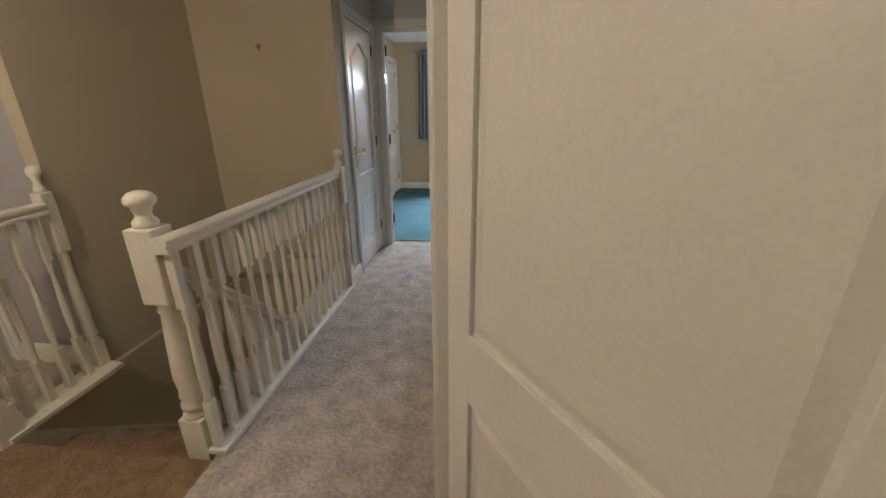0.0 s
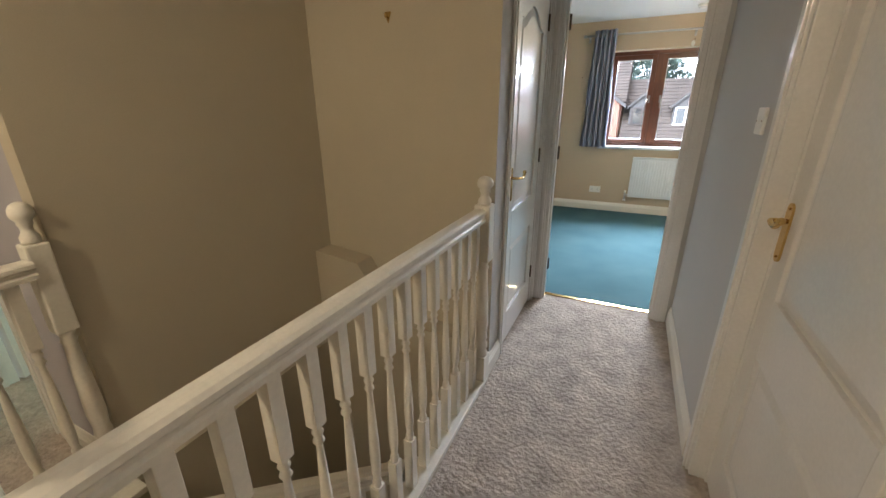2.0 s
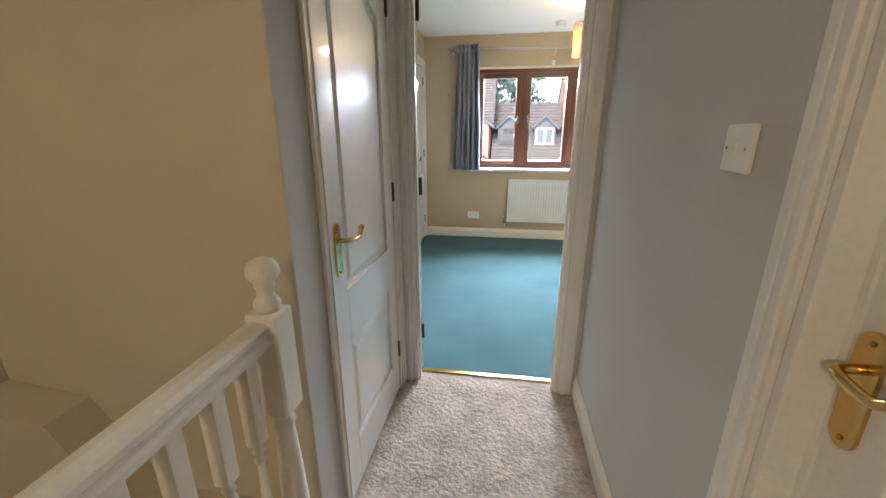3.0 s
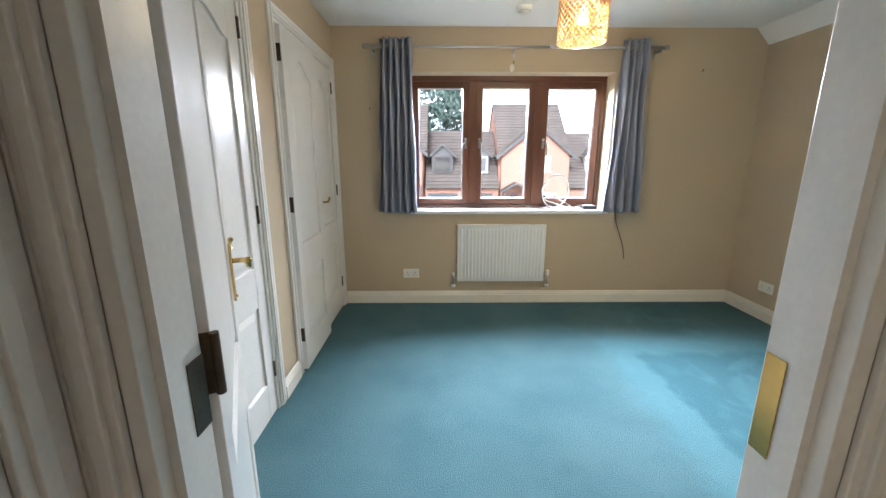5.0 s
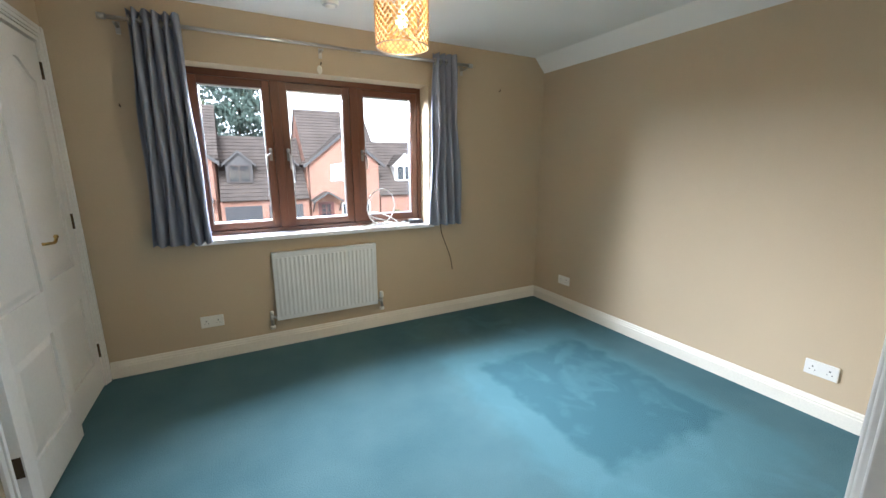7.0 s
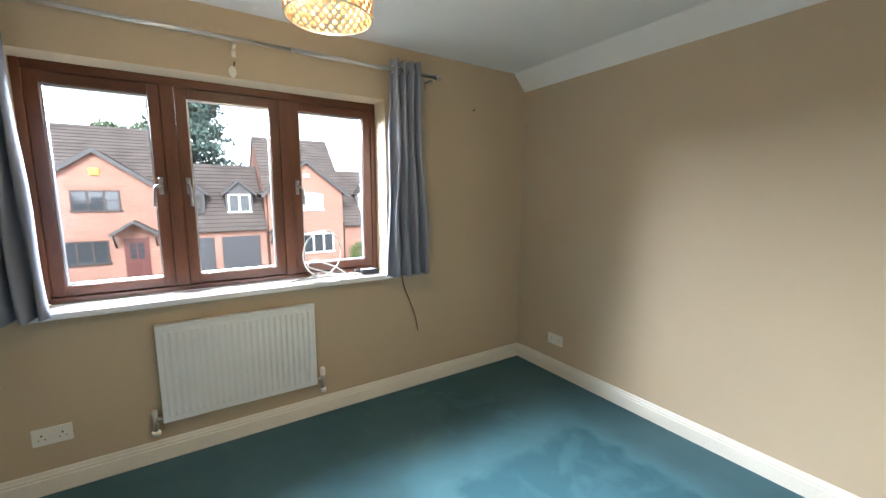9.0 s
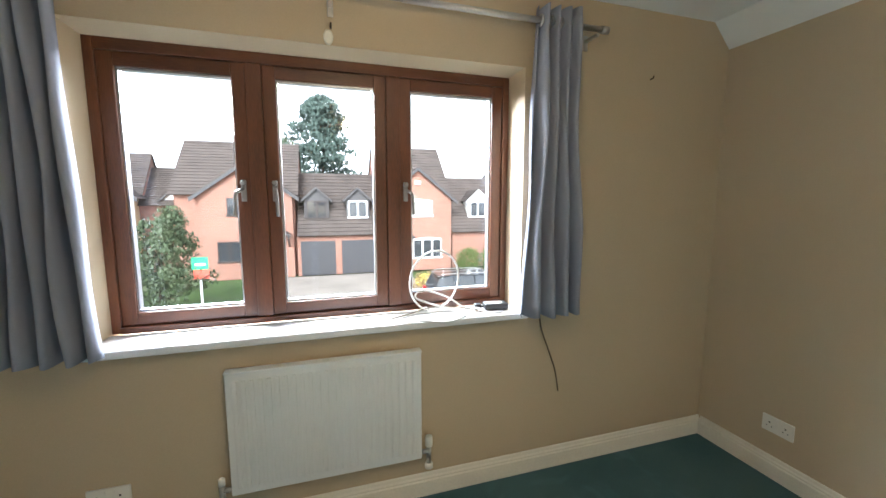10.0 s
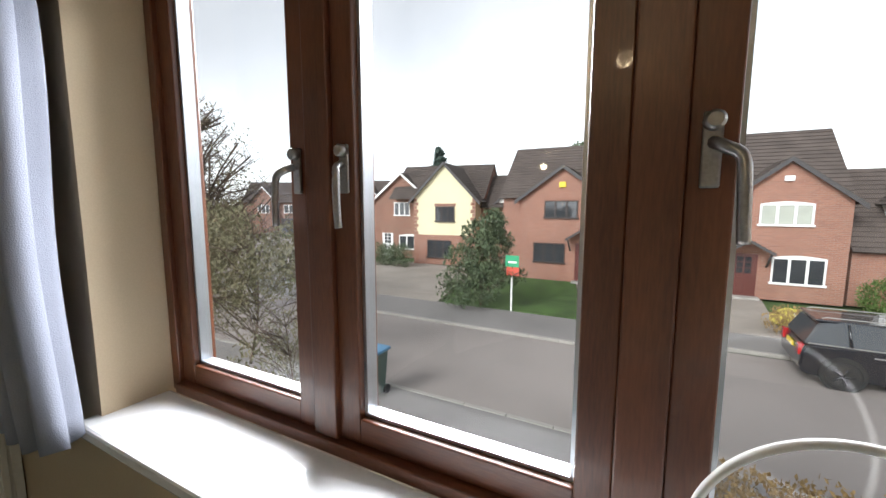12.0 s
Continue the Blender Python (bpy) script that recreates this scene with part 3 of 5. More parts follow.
extrude_poly(bm, [(-1.714, .59), (-1.42, .56), (-1.21, .24), (-.781, .24), (-.781, .1), (-1.714, .1)], 1, 3.12, 3.2525)
tagged(new("wall_bulkhead", mesh_of("wall_bulkhead", bm, WALL_LANDING)), kind="structure")

# ---- bedroom window ----
win = tagged(new("window_1"), "three-light dark stained wooden casement window", "window", kind="structure")
FY0, FY1 = 7.575, 7.66
WX0, WX1, WZ0, WZ1 = -.555, 1.22, .89, 2.055
MULL = (.027, .62)
bm = bmesh.new()
slab(bm, (WX0, FY0, WZ0), (WX0 + .034, FY1, WZ1), .003)
slab(bm, (WX1 - .034, FY0, WZ0), (WX1, FY1, WZ1), .003)
for x in MULL:
    slab(bm, (x - .032, FY0, WZ0 + .028), (x + .032, FY1, WZ1 - .045), .003)
part("window_frame", bm, WOOD, win)
bm = bmesh.new()
slab(bm, (WX0 + .034, FY0 - .012, WZ0), (WX1 - .034, FY1, WZ0 + .028), .003)
slab(bm, (WX0 + .034, FY0, WZ1 - .045), (WX1 - .034, FY1, WZ1), .003)
part("window_frame_rail", bm, WOODH, win)
LIGHTS = ((WX0 + .034, MULL[0] - .032), (MULL[0] + .032, MULL[1] - .032), (MULL[1] + .032, WX1 - .034))
SZ0, SZ1 = WZ0 + .0284, WZ1 - .0454
for a, b in LIGHTS:
    a, b = a + .0004, b - .0004
    bm = bmesh.new()
    slab(bm, (a, FY0 + .012, SZ0), (a + .054, FY1 - .01, SZ1), .003)
    slab(bm, (b - .054, FY0 + .012, SZ0), (b, FY1 - .01, SZ1), .003)
    sash = part("casement", bm, WOOD, win)
    bm = bmesh.new()
    slab(bm, (a + .054, FY0 + .0125, SZ0), (b - .054, FY1 - .01, SZ0 + .054), .003)
    slab(bm, (a + .054, FY0 + .0125, SZ1 - .054), (b - .054, FY1 - .01, SZ1), .003)
    part("casement_rail", bm, WOODH, sash)
    bm = bmesh.new()
    for p, q in (((a + .054, SZ0 + .054), (a + .062, SZ1 - .054)), ((b - .062, SZ0 + .054), (b - .054, SZ1 - .054)), ((a + .062, SZ0 + .054), (b - .062, SZ0 + .062)), ((a + .062, SZ1 - .062), (b - .062, SZ1 - .054))):
        slab(bm, (p[0], FY0 + .028, p[1]), (q[0], FY0 + .06, q[1]))
        
    part("glazing_bead", bm, ALU, sash, "silver edge spacer of the double glazing")
    bm = bmesh.new()
    slab(bm, (a + .06, FY0 + .040, SZ0 + .06), (b - .06, FY0 + .044, SZ1 - .06))
    g = part("pane", bm, GLASS, sash, "clear glass pane")
    g.visible_shadow = False


def window_handle(x, turn):
    """A pewter casement fastener: back plate, boss and hanging lever."""
    h = thing("window_handle", "worn pewter casement handle on the dark wood", "handle", pose(x, FY0 + .011, 1.468), "window handles")
    bm = bmesh.new()
    slab(bm, (-.011, -.006, -.035), (.011, 0, .058), .003)
    part("back_plate", bm, PEWTER, h)
    bm = bmesh.new()
    lathe(bm, [(.012, 0), (.012, .014), (.008, .018)], 14)
    bmesh.ops.rotate(bm, verts=bm.verts, cent=(0, 0, 0), matrix=Matrix.Rotation(radians(90), 3, 'X'))
    bmesh.ops.translate(bm, verts=bm.verts, vec=(0, -.004, .045))
    part("boss", bm, PEWTER, h)
    bm = bmesh.new()
    s = turn
    pts = smooth_path([(0, -.012, .02), (s * .010, -.028, .012), (s * .026, -.034, .0), (s * .030, -.036, -.03), (s * .032, -.036, -.07), (s * .034, -.034, -.10)], 5)
    tube(bm, pts, .0075, 8)
    part("lever", bm, PEWTER, h)


window_handle(-.034, -1)
window_handle(.092, .3)
window_handle(.678, 1)

sill = block("window_sill", (-.585, 7.365, .855), (1.25, FY0 - .005, .889), SILLW, .008)

# ---- curtains and pole ----
pole = thing("curtain_pole", "brushed steel curtain pole on brackets", "curtain pole")
for x0, x1, r, nm in ((-.86, .62, .011, "rod"), (.62, 1.565, .013, "sleeve")):
    bm = bmesh.new()
    tube(bm, [(x0, 7.315, 2.225), (x1, 7.315, 2.225)], r, 14)
    part(nm, bm, STEEL, pole)
for x in (-.875, 1.575):
    bm = bmesh.new()
    tube(bm, [(x - .018, 7.315, 2.225), (x + .018, 7.315, 2.225)], .017, 14)
    part("finial", bm, STEEL, pole)
for x in (-.82, .345, 1.54):
    bm = bmesh.new()
    slab(bm, (x - .008, 7.315, 2.195), (x + .008, 7.41, 2.209), .003)
    slab(bm, (x - .012, 7.402, 2.16), (x + .012, 7.4095, 2.23), .003)
    part("bracket", bm, STEEL, pole)


def curtain(label, x0, x1, bx0, bx1, folds):
    """A gathered eyelet curtain hanging in deep folds; x0..x1 at the top, bx0..bx1 at the hem."""
    c = thing("curtain", label, "curtain", group="curtains of the bedroom window")
    bm = bmesh.new()
    nu, nv = folds * 12, 24
    rows = []
    for j in range(nv + 1):
        v = j / nv
        z = 2.285 - v * (2.285 - .88)
        row = []
        for i in range(nu + 1):
            u = i / nu
            top, low = x0 + (x1 - x0) * u, bx0 + (bx1 - bx0) * u
            x = top + (low - top) * v ** 1.3
            w = math.sin(u * folds * 2 * math.pi)
            w = math.copysign(abs(w) ** .75, w)
            y = 7.315 + .042 * w * (1 + .12 * math.sin(7 * u + 3 * v)) + .008 * math.sin(9 * v + 5 * u)
            x += .006 * math.sin(11 * v + 20 * u)
            row.append(bm.verts.new((x, y, z + .004 * math.sin(u * 40) * v)))
        rows.append(row)
    for p, q in zip(rows, rows[1:]):
        for i in range(nu):
            bm.faces.new((p[i], p[i + 1], q[i + 1], q[i])).smooth = True
    cl = part("cloth", bm, CURTAIN, c)
    so = cl.modifiers.new("thick", 'SOLIDIFY')
    so.thickness = .003
    for k in range(folds * 2):
        u = (k + .5) / (folds * 2)
        bm = bmesh.new()
        lathe(bm, [(.018, -.002), (.026, -.003), (.026, .003), (.018, .002)], 16)
        bmesh.ops.rotate(bm, verts=bm.verts, cent=(0, 0, 0), matrix=Matrix.Rotation(radians(90), 3, 'Y'))
        bmesh.ops.translate(bm, verts=bm.verts, vec=(x0 + (x1 - x0) * u, 7.315, 2.225))
        part("eyelet", bm, STEEL, c)


curtain("gathered blue-grey eyelet curtain with a stain", -.76, -.505, -.80, -.47, 5)
curtain("gathered blue-grey eyelet curtain", 1.225, 1.42, 1.185, 1.50, 4)

# ---- radiator ----
rad = thing("radiator", "white ribbed panel radiator under the window", "radiator")
RX0, RX1, RZ0, RZ1 = -.112, .697, .222, .755
bm = bmesh.new()
slab(bm, (RX0, 7.362, RZ0), (RX1, 7.378, RZ1), .005)
part("panel", bm, RADW, rad)
nrib = 24
pitch = (RX1 - RX0 - .04) / nrib
for i in range(nrib):
    bm = bmesh.new()
    x = RX0 + .02 + pitch * (i + .5)
    vs = slab(bm, (x - pitch * .30, 7.351, RZ0 + .035), (x + pitch * .30, 7.3615, RZ1 - .035), .005)
    part("rib", bm, RADW, rad)
bm = bmesh.new()
slab(bm, (RX0 + .02, 7.379, RZ0 + .02), (RX1 - .02, 7.398, RZ1 - .02))
slab(bm, (RX0 + .15, 7.398, RZ0 + .1), (RX0 + .19, 7.4095, RZ1 - .1))
slab(bm, (RX1 - .19, 7.398, RZ0 + .1), (RX1 - .15, 7.4095, RZ1 - .1))
part("convector", bm, RADW, rad)
bm = bmesh.new()
slab(bm, (RX0, 7.352, RZ1 - .006), (RX1, 7.40, RZ1 + .004), .003)
part("top_seam", bm, RADW, rad)
for x, s in ((RX0, -1), (RX1, 1)):
    bm = bmesh.new()
    tube(bm, [(x, 7.37, RZ0 + .03), (x + s * .035, 7.37, RZ0 + .03)], .011, 10)
    tube(bm, [(x + s * .035, 7.37, RZ0 - .03), (x + s * .035, 7.37, RZ0 + .055)], .012, 10)
    v = part("valve", bm, STEEL, rad)
    bm = bmesh.new()
    if s > 0:
        lathe(bm, [(.016, RZ0 + .055), (.018, RZ0 + .06), (.018, RZ0 + .09), (.015, RZ0 + .105), (.010, RZ0 + .108)], 14, (x + s * .035, 7.37, 0))
    else:
        lathe(bm, [(.013, RZ0 + .055), (.013, RZ0 + .08), (.009, RZ0 + .085)], 12, (x + s * .035, 7.37, 0))
    part("valve_cap", bm, PLASTIC, v)
    bm = bmesh.new()
    lathe(bm, [(.020, RZ0 - .055), (.020, RZ0 - .035), (.012, RZ0 - .03)], 12, (x + s * .035, 7.37, 0))
    part("pipe_collar", bm, PLASTIC, v)


# ---- sockets, switch, detector ----
def socket(m):
    s = thing("double_socket", "white double wall socket above the skirting", "socket", m, "wall sockets")
    bm = bmesh.new()
    slab(bm, (-.073, -.010, -.043), (.073, -.0005, .043), .004)
    part("face_plate", bm, PLASTIC, s)
    for x in (-.037, .037):
        bm = bmesh.new()
        slab(bm, (x - .0035, -.0108, .004), (x + .0035, -.0102, .012))
        slab(bm, (x - .014, -.0108, -.014), (x - .008, -.0102, -.010))
        slab(bm, (x + .008, -.0108, -.014), (x + .014, -.0102, -.010))
        part("pin_holes", bm, DARKHOLE, s)
        bm = bmesh.new()
        xx = x * .42
        slab(bm, (xx - .006, -.013, .018), (xx + .006, -.0101, .034), .001)
        part("rocker", bm, PLASTIC, s)


socket(pose(-.543, 7.41, .290))
socket(pose(2.485, 6.975, .283, 0, 0, 90) @ Matrix.Rotation(math.pi, 4, 'Z'))
socket(pose(2.485, 5.03, .278, 0, 0, 90) @ Matrix.Rotation(math.pi, 4, 'Z'))
sw = thing("light_switch", "white rocker light switch on grey wall", "switch", pose(.255, 3.21, 1.32, 0, 0, -90))
bm = bmesh.new()
slab(bm, (-.043, -.012, -.043), (.043, -.0005, .043), .004)
part("face_plate", bm, PLASTIC, sw)
bm = bmesh.new()
slab(bm, (-.007, -.0155, -.013), (.007, -.0121, .013), .002)
part("rocker", bm, PLASTIC, sw)
for x in (-.03, .03):
    bm = bmesh.new()
    slab(bm, (x - .003, -.0128, -.003), (x + .003, -.0121, .003))
    part("screw", bm, BRASS, sw)

det = thing("smoke_detector", "round white smoke detector on the ceiling", "smoke detector", pose(.335, 6.97, 0))
bm = bmesh.new()
lathe(bm, [(.052, CEIL - .0005), (.052, CEIL - .02), (.048, CEIL - .028), (.03, CEIL - .036), (.028, CEIL - .040), (.004, CEIL - .042)], 28)
part("housing", bm, PLASTIC, det)
bm = bmesh.new()
lathe(bm, [(.046, CEIL - .030), (.047, CEIL - .0305), (.033, CEIL - .0365), (.032, CEIL - .036)], 28)
part("vent_ring", bm, LABEL, det)

# ---- pendant lamp ----
SX, SY, SZ = .485, 6.18, 2.075
lampo = thing("pendant_lamp", "lit pendant lamp with amber beaded drum shade", "pendant lamp", pose(SX, SY, 0))
bm = bmesh.new()
lathe(bm, [(.045, CEIL - .0005), (.045, CEIL - .012), (.02, CEIL - .03), (.006, CEIL - .035)], 20)
part("ceiling_rose", bm, PLASTIC, lampo)
bm = bmesh.new()
tube(bm, [(0, 0, CEIL - .03), (0, 0, SZ + .10)], .003, 8)
part("flex", bm, CABLEW, lampo)
bm = bmesh.new()
lathe(bm, [(.016, SZ + .10), (.018, SZ + .09), (.018, SZ + .04), (.014, SZ + .035)], 14)
part("lamp_holder", bm, PLASTIC, lampo)
bm = bmesh.new()
v = bmesh.ops.create_uvsphere(bm, u_segments=16, v_segments=10, radius=.028)["verts"]
bmesh.ops.translate(bm, verts=v, vec=(0, 0, SZ - .005))
part("bulb", bm, BULB, lampo, "glowing warm bulb").visible_shadow = False
shade = None
R, H = .126, .238
bm = bmesh.new()
tube(bm, [(R * math.cos(a), R * math.sin(a), SZ - H / 2) for a in np.linspace(0, 2 * math.pi, 41)], .003, 6)
part("lower_ring", bm, STEEL, lampo)
bm = bmesh.new()
tube(bm, [(R * math.cos(a), R * math.sin(a), SZ + H / 2) for a in np.linspace(0, 2 * math.pi, 41)], .003, 6)
for k in range(3):
    a = 2 * math.pi * k / 3
    tube(bm, [(R * math.cos(a), R * math.sin(a), SZ + H / 2), (.015 * math.cos(a), .015 * math.sin(a), SZ + .09)], .002, 6)
shade = part("shade_frame", bm, STEEL, lampo)
bm = bmesh.new()
nr, nc = 15, 28
for j in range(nr):
    for i in range(nc):
        a = 2 * math.pi * (i + .5 * (j % 2)) / nc
        c = Vector((R * math.cos(a), R * math.sin(a), SZ + H / 2 - H * (j + .5) / nr))
        r = bmesh.ops.create_icosphere(bm, subdivisions=1, radius=.0095)["verts"]
        mm = Matrix.Translation(c) @ Matrix.Rotation(a, 4, 'Z') @ Matrix.Diagonal((.55, 1, 1.05, 1))
        bmesh.ops.transform(bm, matrix=mm, verts=r)
tagged(part("beads", bm, AMBER, shade, "amber shell beads in offset rows"), kind="stuff")

# landing ceiling lamp, above the view
ll = thing("ceiling_lamp", "plain lit bulb on the landing ceiling", "ceiling lamp", pose(-1.25, .5, 0))
bm = bmesh.new()
lathe(bm, [(.045, CEIL - .0005), (.045, CEIL - .012), (.02, CEIL - .03), (.006, CEIL - .035)], 20)
part("ceiling_rose", bm, PLASTIC, ll)
bm = bmesh.new()
tube(bm, [(0, 0, CEIL - .03), (0, 0, 2.17)], .003, 8)
part("flex", bm, CABLEW, ll)
bm = bmesh.new()
v = bmesh.ops.create_uvsphere(bm, u_segments=16, v_segments=10, radius=.03)["verts"]
bmesh.ops.translate(bm, verts=v, vec=(0, 0, 2.14))
part("bulb", bm, BULB, ll).visible_shadow = False

# ---- nails and hooks ----
for x, y, z, dx, dy in ((1.952, 7.41, 2.065, 0, -1), (-.87, 7.41, 1.75, 0, -1), (.345, 7.41, 2.12, 0, -1)):
    bm = bmesh.new()
    tube(bm, [(x, y, z), (x, y - .018, z + .004), (x, y - .022, z + .014)], .004, 6)
    tagged(new("wall_nail", mesh_of("wall_nail", bm, BRONZE)), "bent dark nail in the beige wall", "nail", "nails in the bedroom wall")
bm = bmesh.new()
extrude_poly(bm, [(-1.240, 1.783), (-1.210, 1.783), (-1.225, 1.738)], 1, 3.245, 3.2525)
tube(bm, [(-1.225, 3.248, 1.763), (-1.225, 3.228, 1.758), (-1.225, 3.223, 1.773)], .004, 6)
tagged(new("picture_hook", mesh_of("picture_hook", bm, BRASS)), "brass picture hook on the stairwell wall", "hook")

# pale filler over an old screw hole above the window
bm = bmesh.new()
lathe(bm, [(.022, 0), (.024, .001), (.018, .002)], 18)
bmesh.ops.transform(bm, matrix=Matrix.Translation((.335, 7.4098, 2.085)) @ Matrix.Rotation(radians(90), 4, 'X') @ Matrix.Diagonal((.8, 1.25, 1, 1)), verts=bm.verts)
tagged(new("filler_patch", mesh_of("filler_patch", bm, SATIN)), "pale filler patch on the beige wall", "patch")

# ---- cables and adaptor on the sill ----
cab = thing("coiled_cable", "loose loops of white cable on the sill", "cable", pose(-.02, 0, -.025))
bm = bmesh.new()
loop = []
cx, cz, rr = .815, 1.075, .135
for k in range(27):
    a = -1.9 + 2 * math.pi * k / 26 * 1.04
    loop.append((cx + rr * math.cos(a) * .92, 7.50 - .03 * math.sin(a) - .0012 * k, max(.923, cz + rr * 1.12 * math.sin(a))))
tail = [(1.0, 7.47, .93), (1.06, 7.46, .921)]
tube(bm, smooth_path([(.62, 7.45, .922), (.70, 7.48, .922)] + loop + tail, 4), .005, 8)
part("tall_loop", bm, CABLEW, cab)
bm = bmesh.new()
tube(bm, smooth_path([(1.06, 7.45, .921), (.95, 7.42, .925), (.80, 7.44, .97), (.72, 7.48, 1.0), (.76, 7.5, 1.03), (.88, 7.49, .99), (.97, 7.46, .93), (1.02, 7.44, .921)], 8), .0045, 8)
part("small_loop", bm, CABLEW, cab)
bm = bmesh.new()
tube(bm, smooth_path([(.97, 7.46, .9195), (.85, 7.49, .9195), (.66, 7.48, .9195), (.59, 7.44, .9195), (.62, 7.39, .9195), (.72, 7.366, .9195), (.84, 7.362, .905), (.92, 7.366, .9195), (.95, 7.40, .9195), (.93, 7.45, .9195)], 8), .0042, 8)
part("flat_loop", bm, CABLEW, cab)
bm = bmesh.new()
tube(bm, smooth_path([(.585, 7.47, .919), (.59, 7.44, .919), (.68, 7.455, .93), (.80, 7.47, .95), (.95, 7.45, .94), (1.06, 7.40, .919), (1.14, 7.385, .919)], 8), .003, 8)
part("black_lead", bm, CABLEB, cab, "thin black lead")
ad = thing("power_adaptor", "black power adaptor lying on the sill", "adaptor", pose(1.115, 7.475, .8895, 0, 0, -8))
bm = bmesh.new()
slab(bm, (-.06, -.035, 0), (.06, .035, .032), .006)
part("case", bm, BLACK, ad)
bm = bmesh.new()
slab(bm, (-.035, -.018, .0321), (.03, .012, .0326))
part("label", bm, LABEL, ad, "pale rating label")
bm = bmesh.new()
slab(bm, (-.11, -.02, .001), (-.075, .015, .03), .005)
tube(bm, [(-.076, 0, .015), (-.055, 0, .016)], .005, 8)
part("plug", bm, BLACK, ad)
bm = bmesh.new()
tube(bm, smooth_path([(1.325, 7.405, .95), (1.34, 7.404, .80), (1.39, 7.40, .66), (1.43, 7.398, .55), (1.455, 7.40, .43)], 8), .004, 8)
tagged(new("hanging_cable", mesh_of("hanging_cable", bm, CABLEB)), "brown aerial cable hanging against the wall", "cable")


# ---- the street outside ----
G = -2.75
BRICK = brick_mat("red_brick", (.33, .145, .095), (.25, .105, .07), (.30, .25, .21))
BRICK2 = brick_mat("brown_brick", (.27, .12, .08), (.20, .09, .06), (.26, .21, .17))
RENDERC = mat("cream_render", (.70, .63, .42), .9, .06, 1, 60, .15)
ROOF = mat("brown_roof_tile", (.095, .075, .065), .9, .25, 1.5, 30, .4, obj_random=.18)
LEAD = mat("dark_fascia_paint", (.06, .055, .055), .6, .1, 4, 60, .1)
WHITEF = mat("white_window_paint", (.75, .75, .73), .5, .04, 5, 80, .05)
DARKF = mat("dark_window_paint", (.035, .022, .018), .5, .1, 5, 80, .05)
REDDOOR = mat("dark_red_door_paint", (.10, .025, .02), .4, .1, 5, 80, .05)
GARAGE = mat("dark_garage_door", (.04, .04, .045), .5, .1, 5, 80, .05)
PANEG = mat("dark_window_glass", (.04, .045, .05), .06, .2, 1, 5, 0)
BLIND = mat("pale_window_blind", (.40, .42, .36), .7, .1, 4, 40, 0)
TARMAC = mat("worn_asphalt", (.29, .255, .235), .95, .12, .35, 60, .4)
PAVE = mat("grey_pavement", (.23, .215, .205), .95, .15, .5, 50, .4)
DRIVE = mat("gravel_drive", (.33, .29, .25), .95, .18, .6, 50, .5)
GRASS = mat("lawn", (.075, .14, .03), 1, .35, 1.2, 60, .6)
KERB = mat("concrete_kerb", (.34, .32, .29), .9, .12, 2, 50, .2)
LEAFD = mat("dark_evergreen_leaf", (.045, .075, .035), .7, .3, 3, 40, .2, col2=(.09, .11, .05))
LEAFG = mat("fresh_green_leaf", (.10, .17, .03), .7, .3, 3, 40, .2)
LEAFO = mat("ochre_winter_leaf", (.38, .25, .10), .8, .3, 3, 40, .2)
LEAFS = mat("dull_shrub_leaf", (.12, .12, .065), .8, .3, 3, 40, .2, col2=(.19, .16, .09))
# needle green lightened, with the distance haze mixed into the colour
CONIFER = mat("hazed_blue_green_needles", (.095, .14, .115), .8, .3, 1, 20, .2)
BARK = mat("grey_brown_bark", (.12, .085, .06), .9, .25, 3, 30, .5)
CARP = mat("dark_metallic_car_paint", (.012, .013, .018), .22, .1, 3, 300, .02, metal=.3, coat=.9)
SILVER = mat("silver_car_paint", (.5, .5, .52), .3, .05, 3, 300, .02, metal=.6, coat=.6)
RUBBER = mat("tyre_rubber", (.012, .012, .012), .8, .1, 10, 80, .2)
REDL = mat("red_lamp_lens", (.35, .01, .012), .2, .05, 10, 80, 0)
YELP = mat("yellow_plate", (.75, .55, .03), .4, .05, 10, 80, 0)
BING = mat("green_bin_plastic", (.05, .085, .07), .5, .1, 6, 80, .1)
BLUEL = mat("blue_bin_lid", (.07, .20, .34), .45, .1, 6, 80, .1)
SIGNG = mat("green_board", (.03, .35, .16), .5, .05, 6, 80, 0)
SIGNR = mat("red_board", (.62, .10, .06), .5, .05, 6, 80, 0)
BAGY = mat("yellow_sack", (.65, .55, .10), .6, .15, 6, 80, .2)

block("ground", (-900, 7.75, G - .6), (900, 1800, G - .12), GRASS)
bm = bmesh.new()
extrude_poly(bm, [(-60, 14.1), (60, 14.1), (60, 20.5), (6.5, 20.5), (2.6, 20.4), (.3, 18.9), (-60, 18.9)], 2, G - .11, G - .08)
tagged(new("road", mesh_of("road", bm, TARMAC)), kind="structure")
bm = bmesh.new()
extrude_poly(bm, [(-60, 19.03), (.3, 19.03), (2.55, 20.53), (8, 20.65), (30, 20.65), (30, 22.3), (1.6, 22.3), (-.6, 21.4), (-60, 21.2)], 2, G - .11, G + .0)
tagged(new("pavement_far", mesh_of("pavement_far", bm, PAVE)), kind="structure")
block("pavement_near", (-60, 12.2, G - .11), (60, 13.97, G + .005), PAVE)
kerb = tagged(new("kerb"), kind="structure")
kme = None
bm = bmesh.new()
slab(bm, (-.455, -.06, -.1), (.455, .06, .014), .012)
kme = mesh_of("kerb_stone", bm, KERB)
for i in range(36):
    for y, x0 in ((18.965, -.25), (14.035, 8)):
        o = new("kerb_stone", kme)
        o.parent = kerb
        o.location = (x0 - i * .92, y, G)
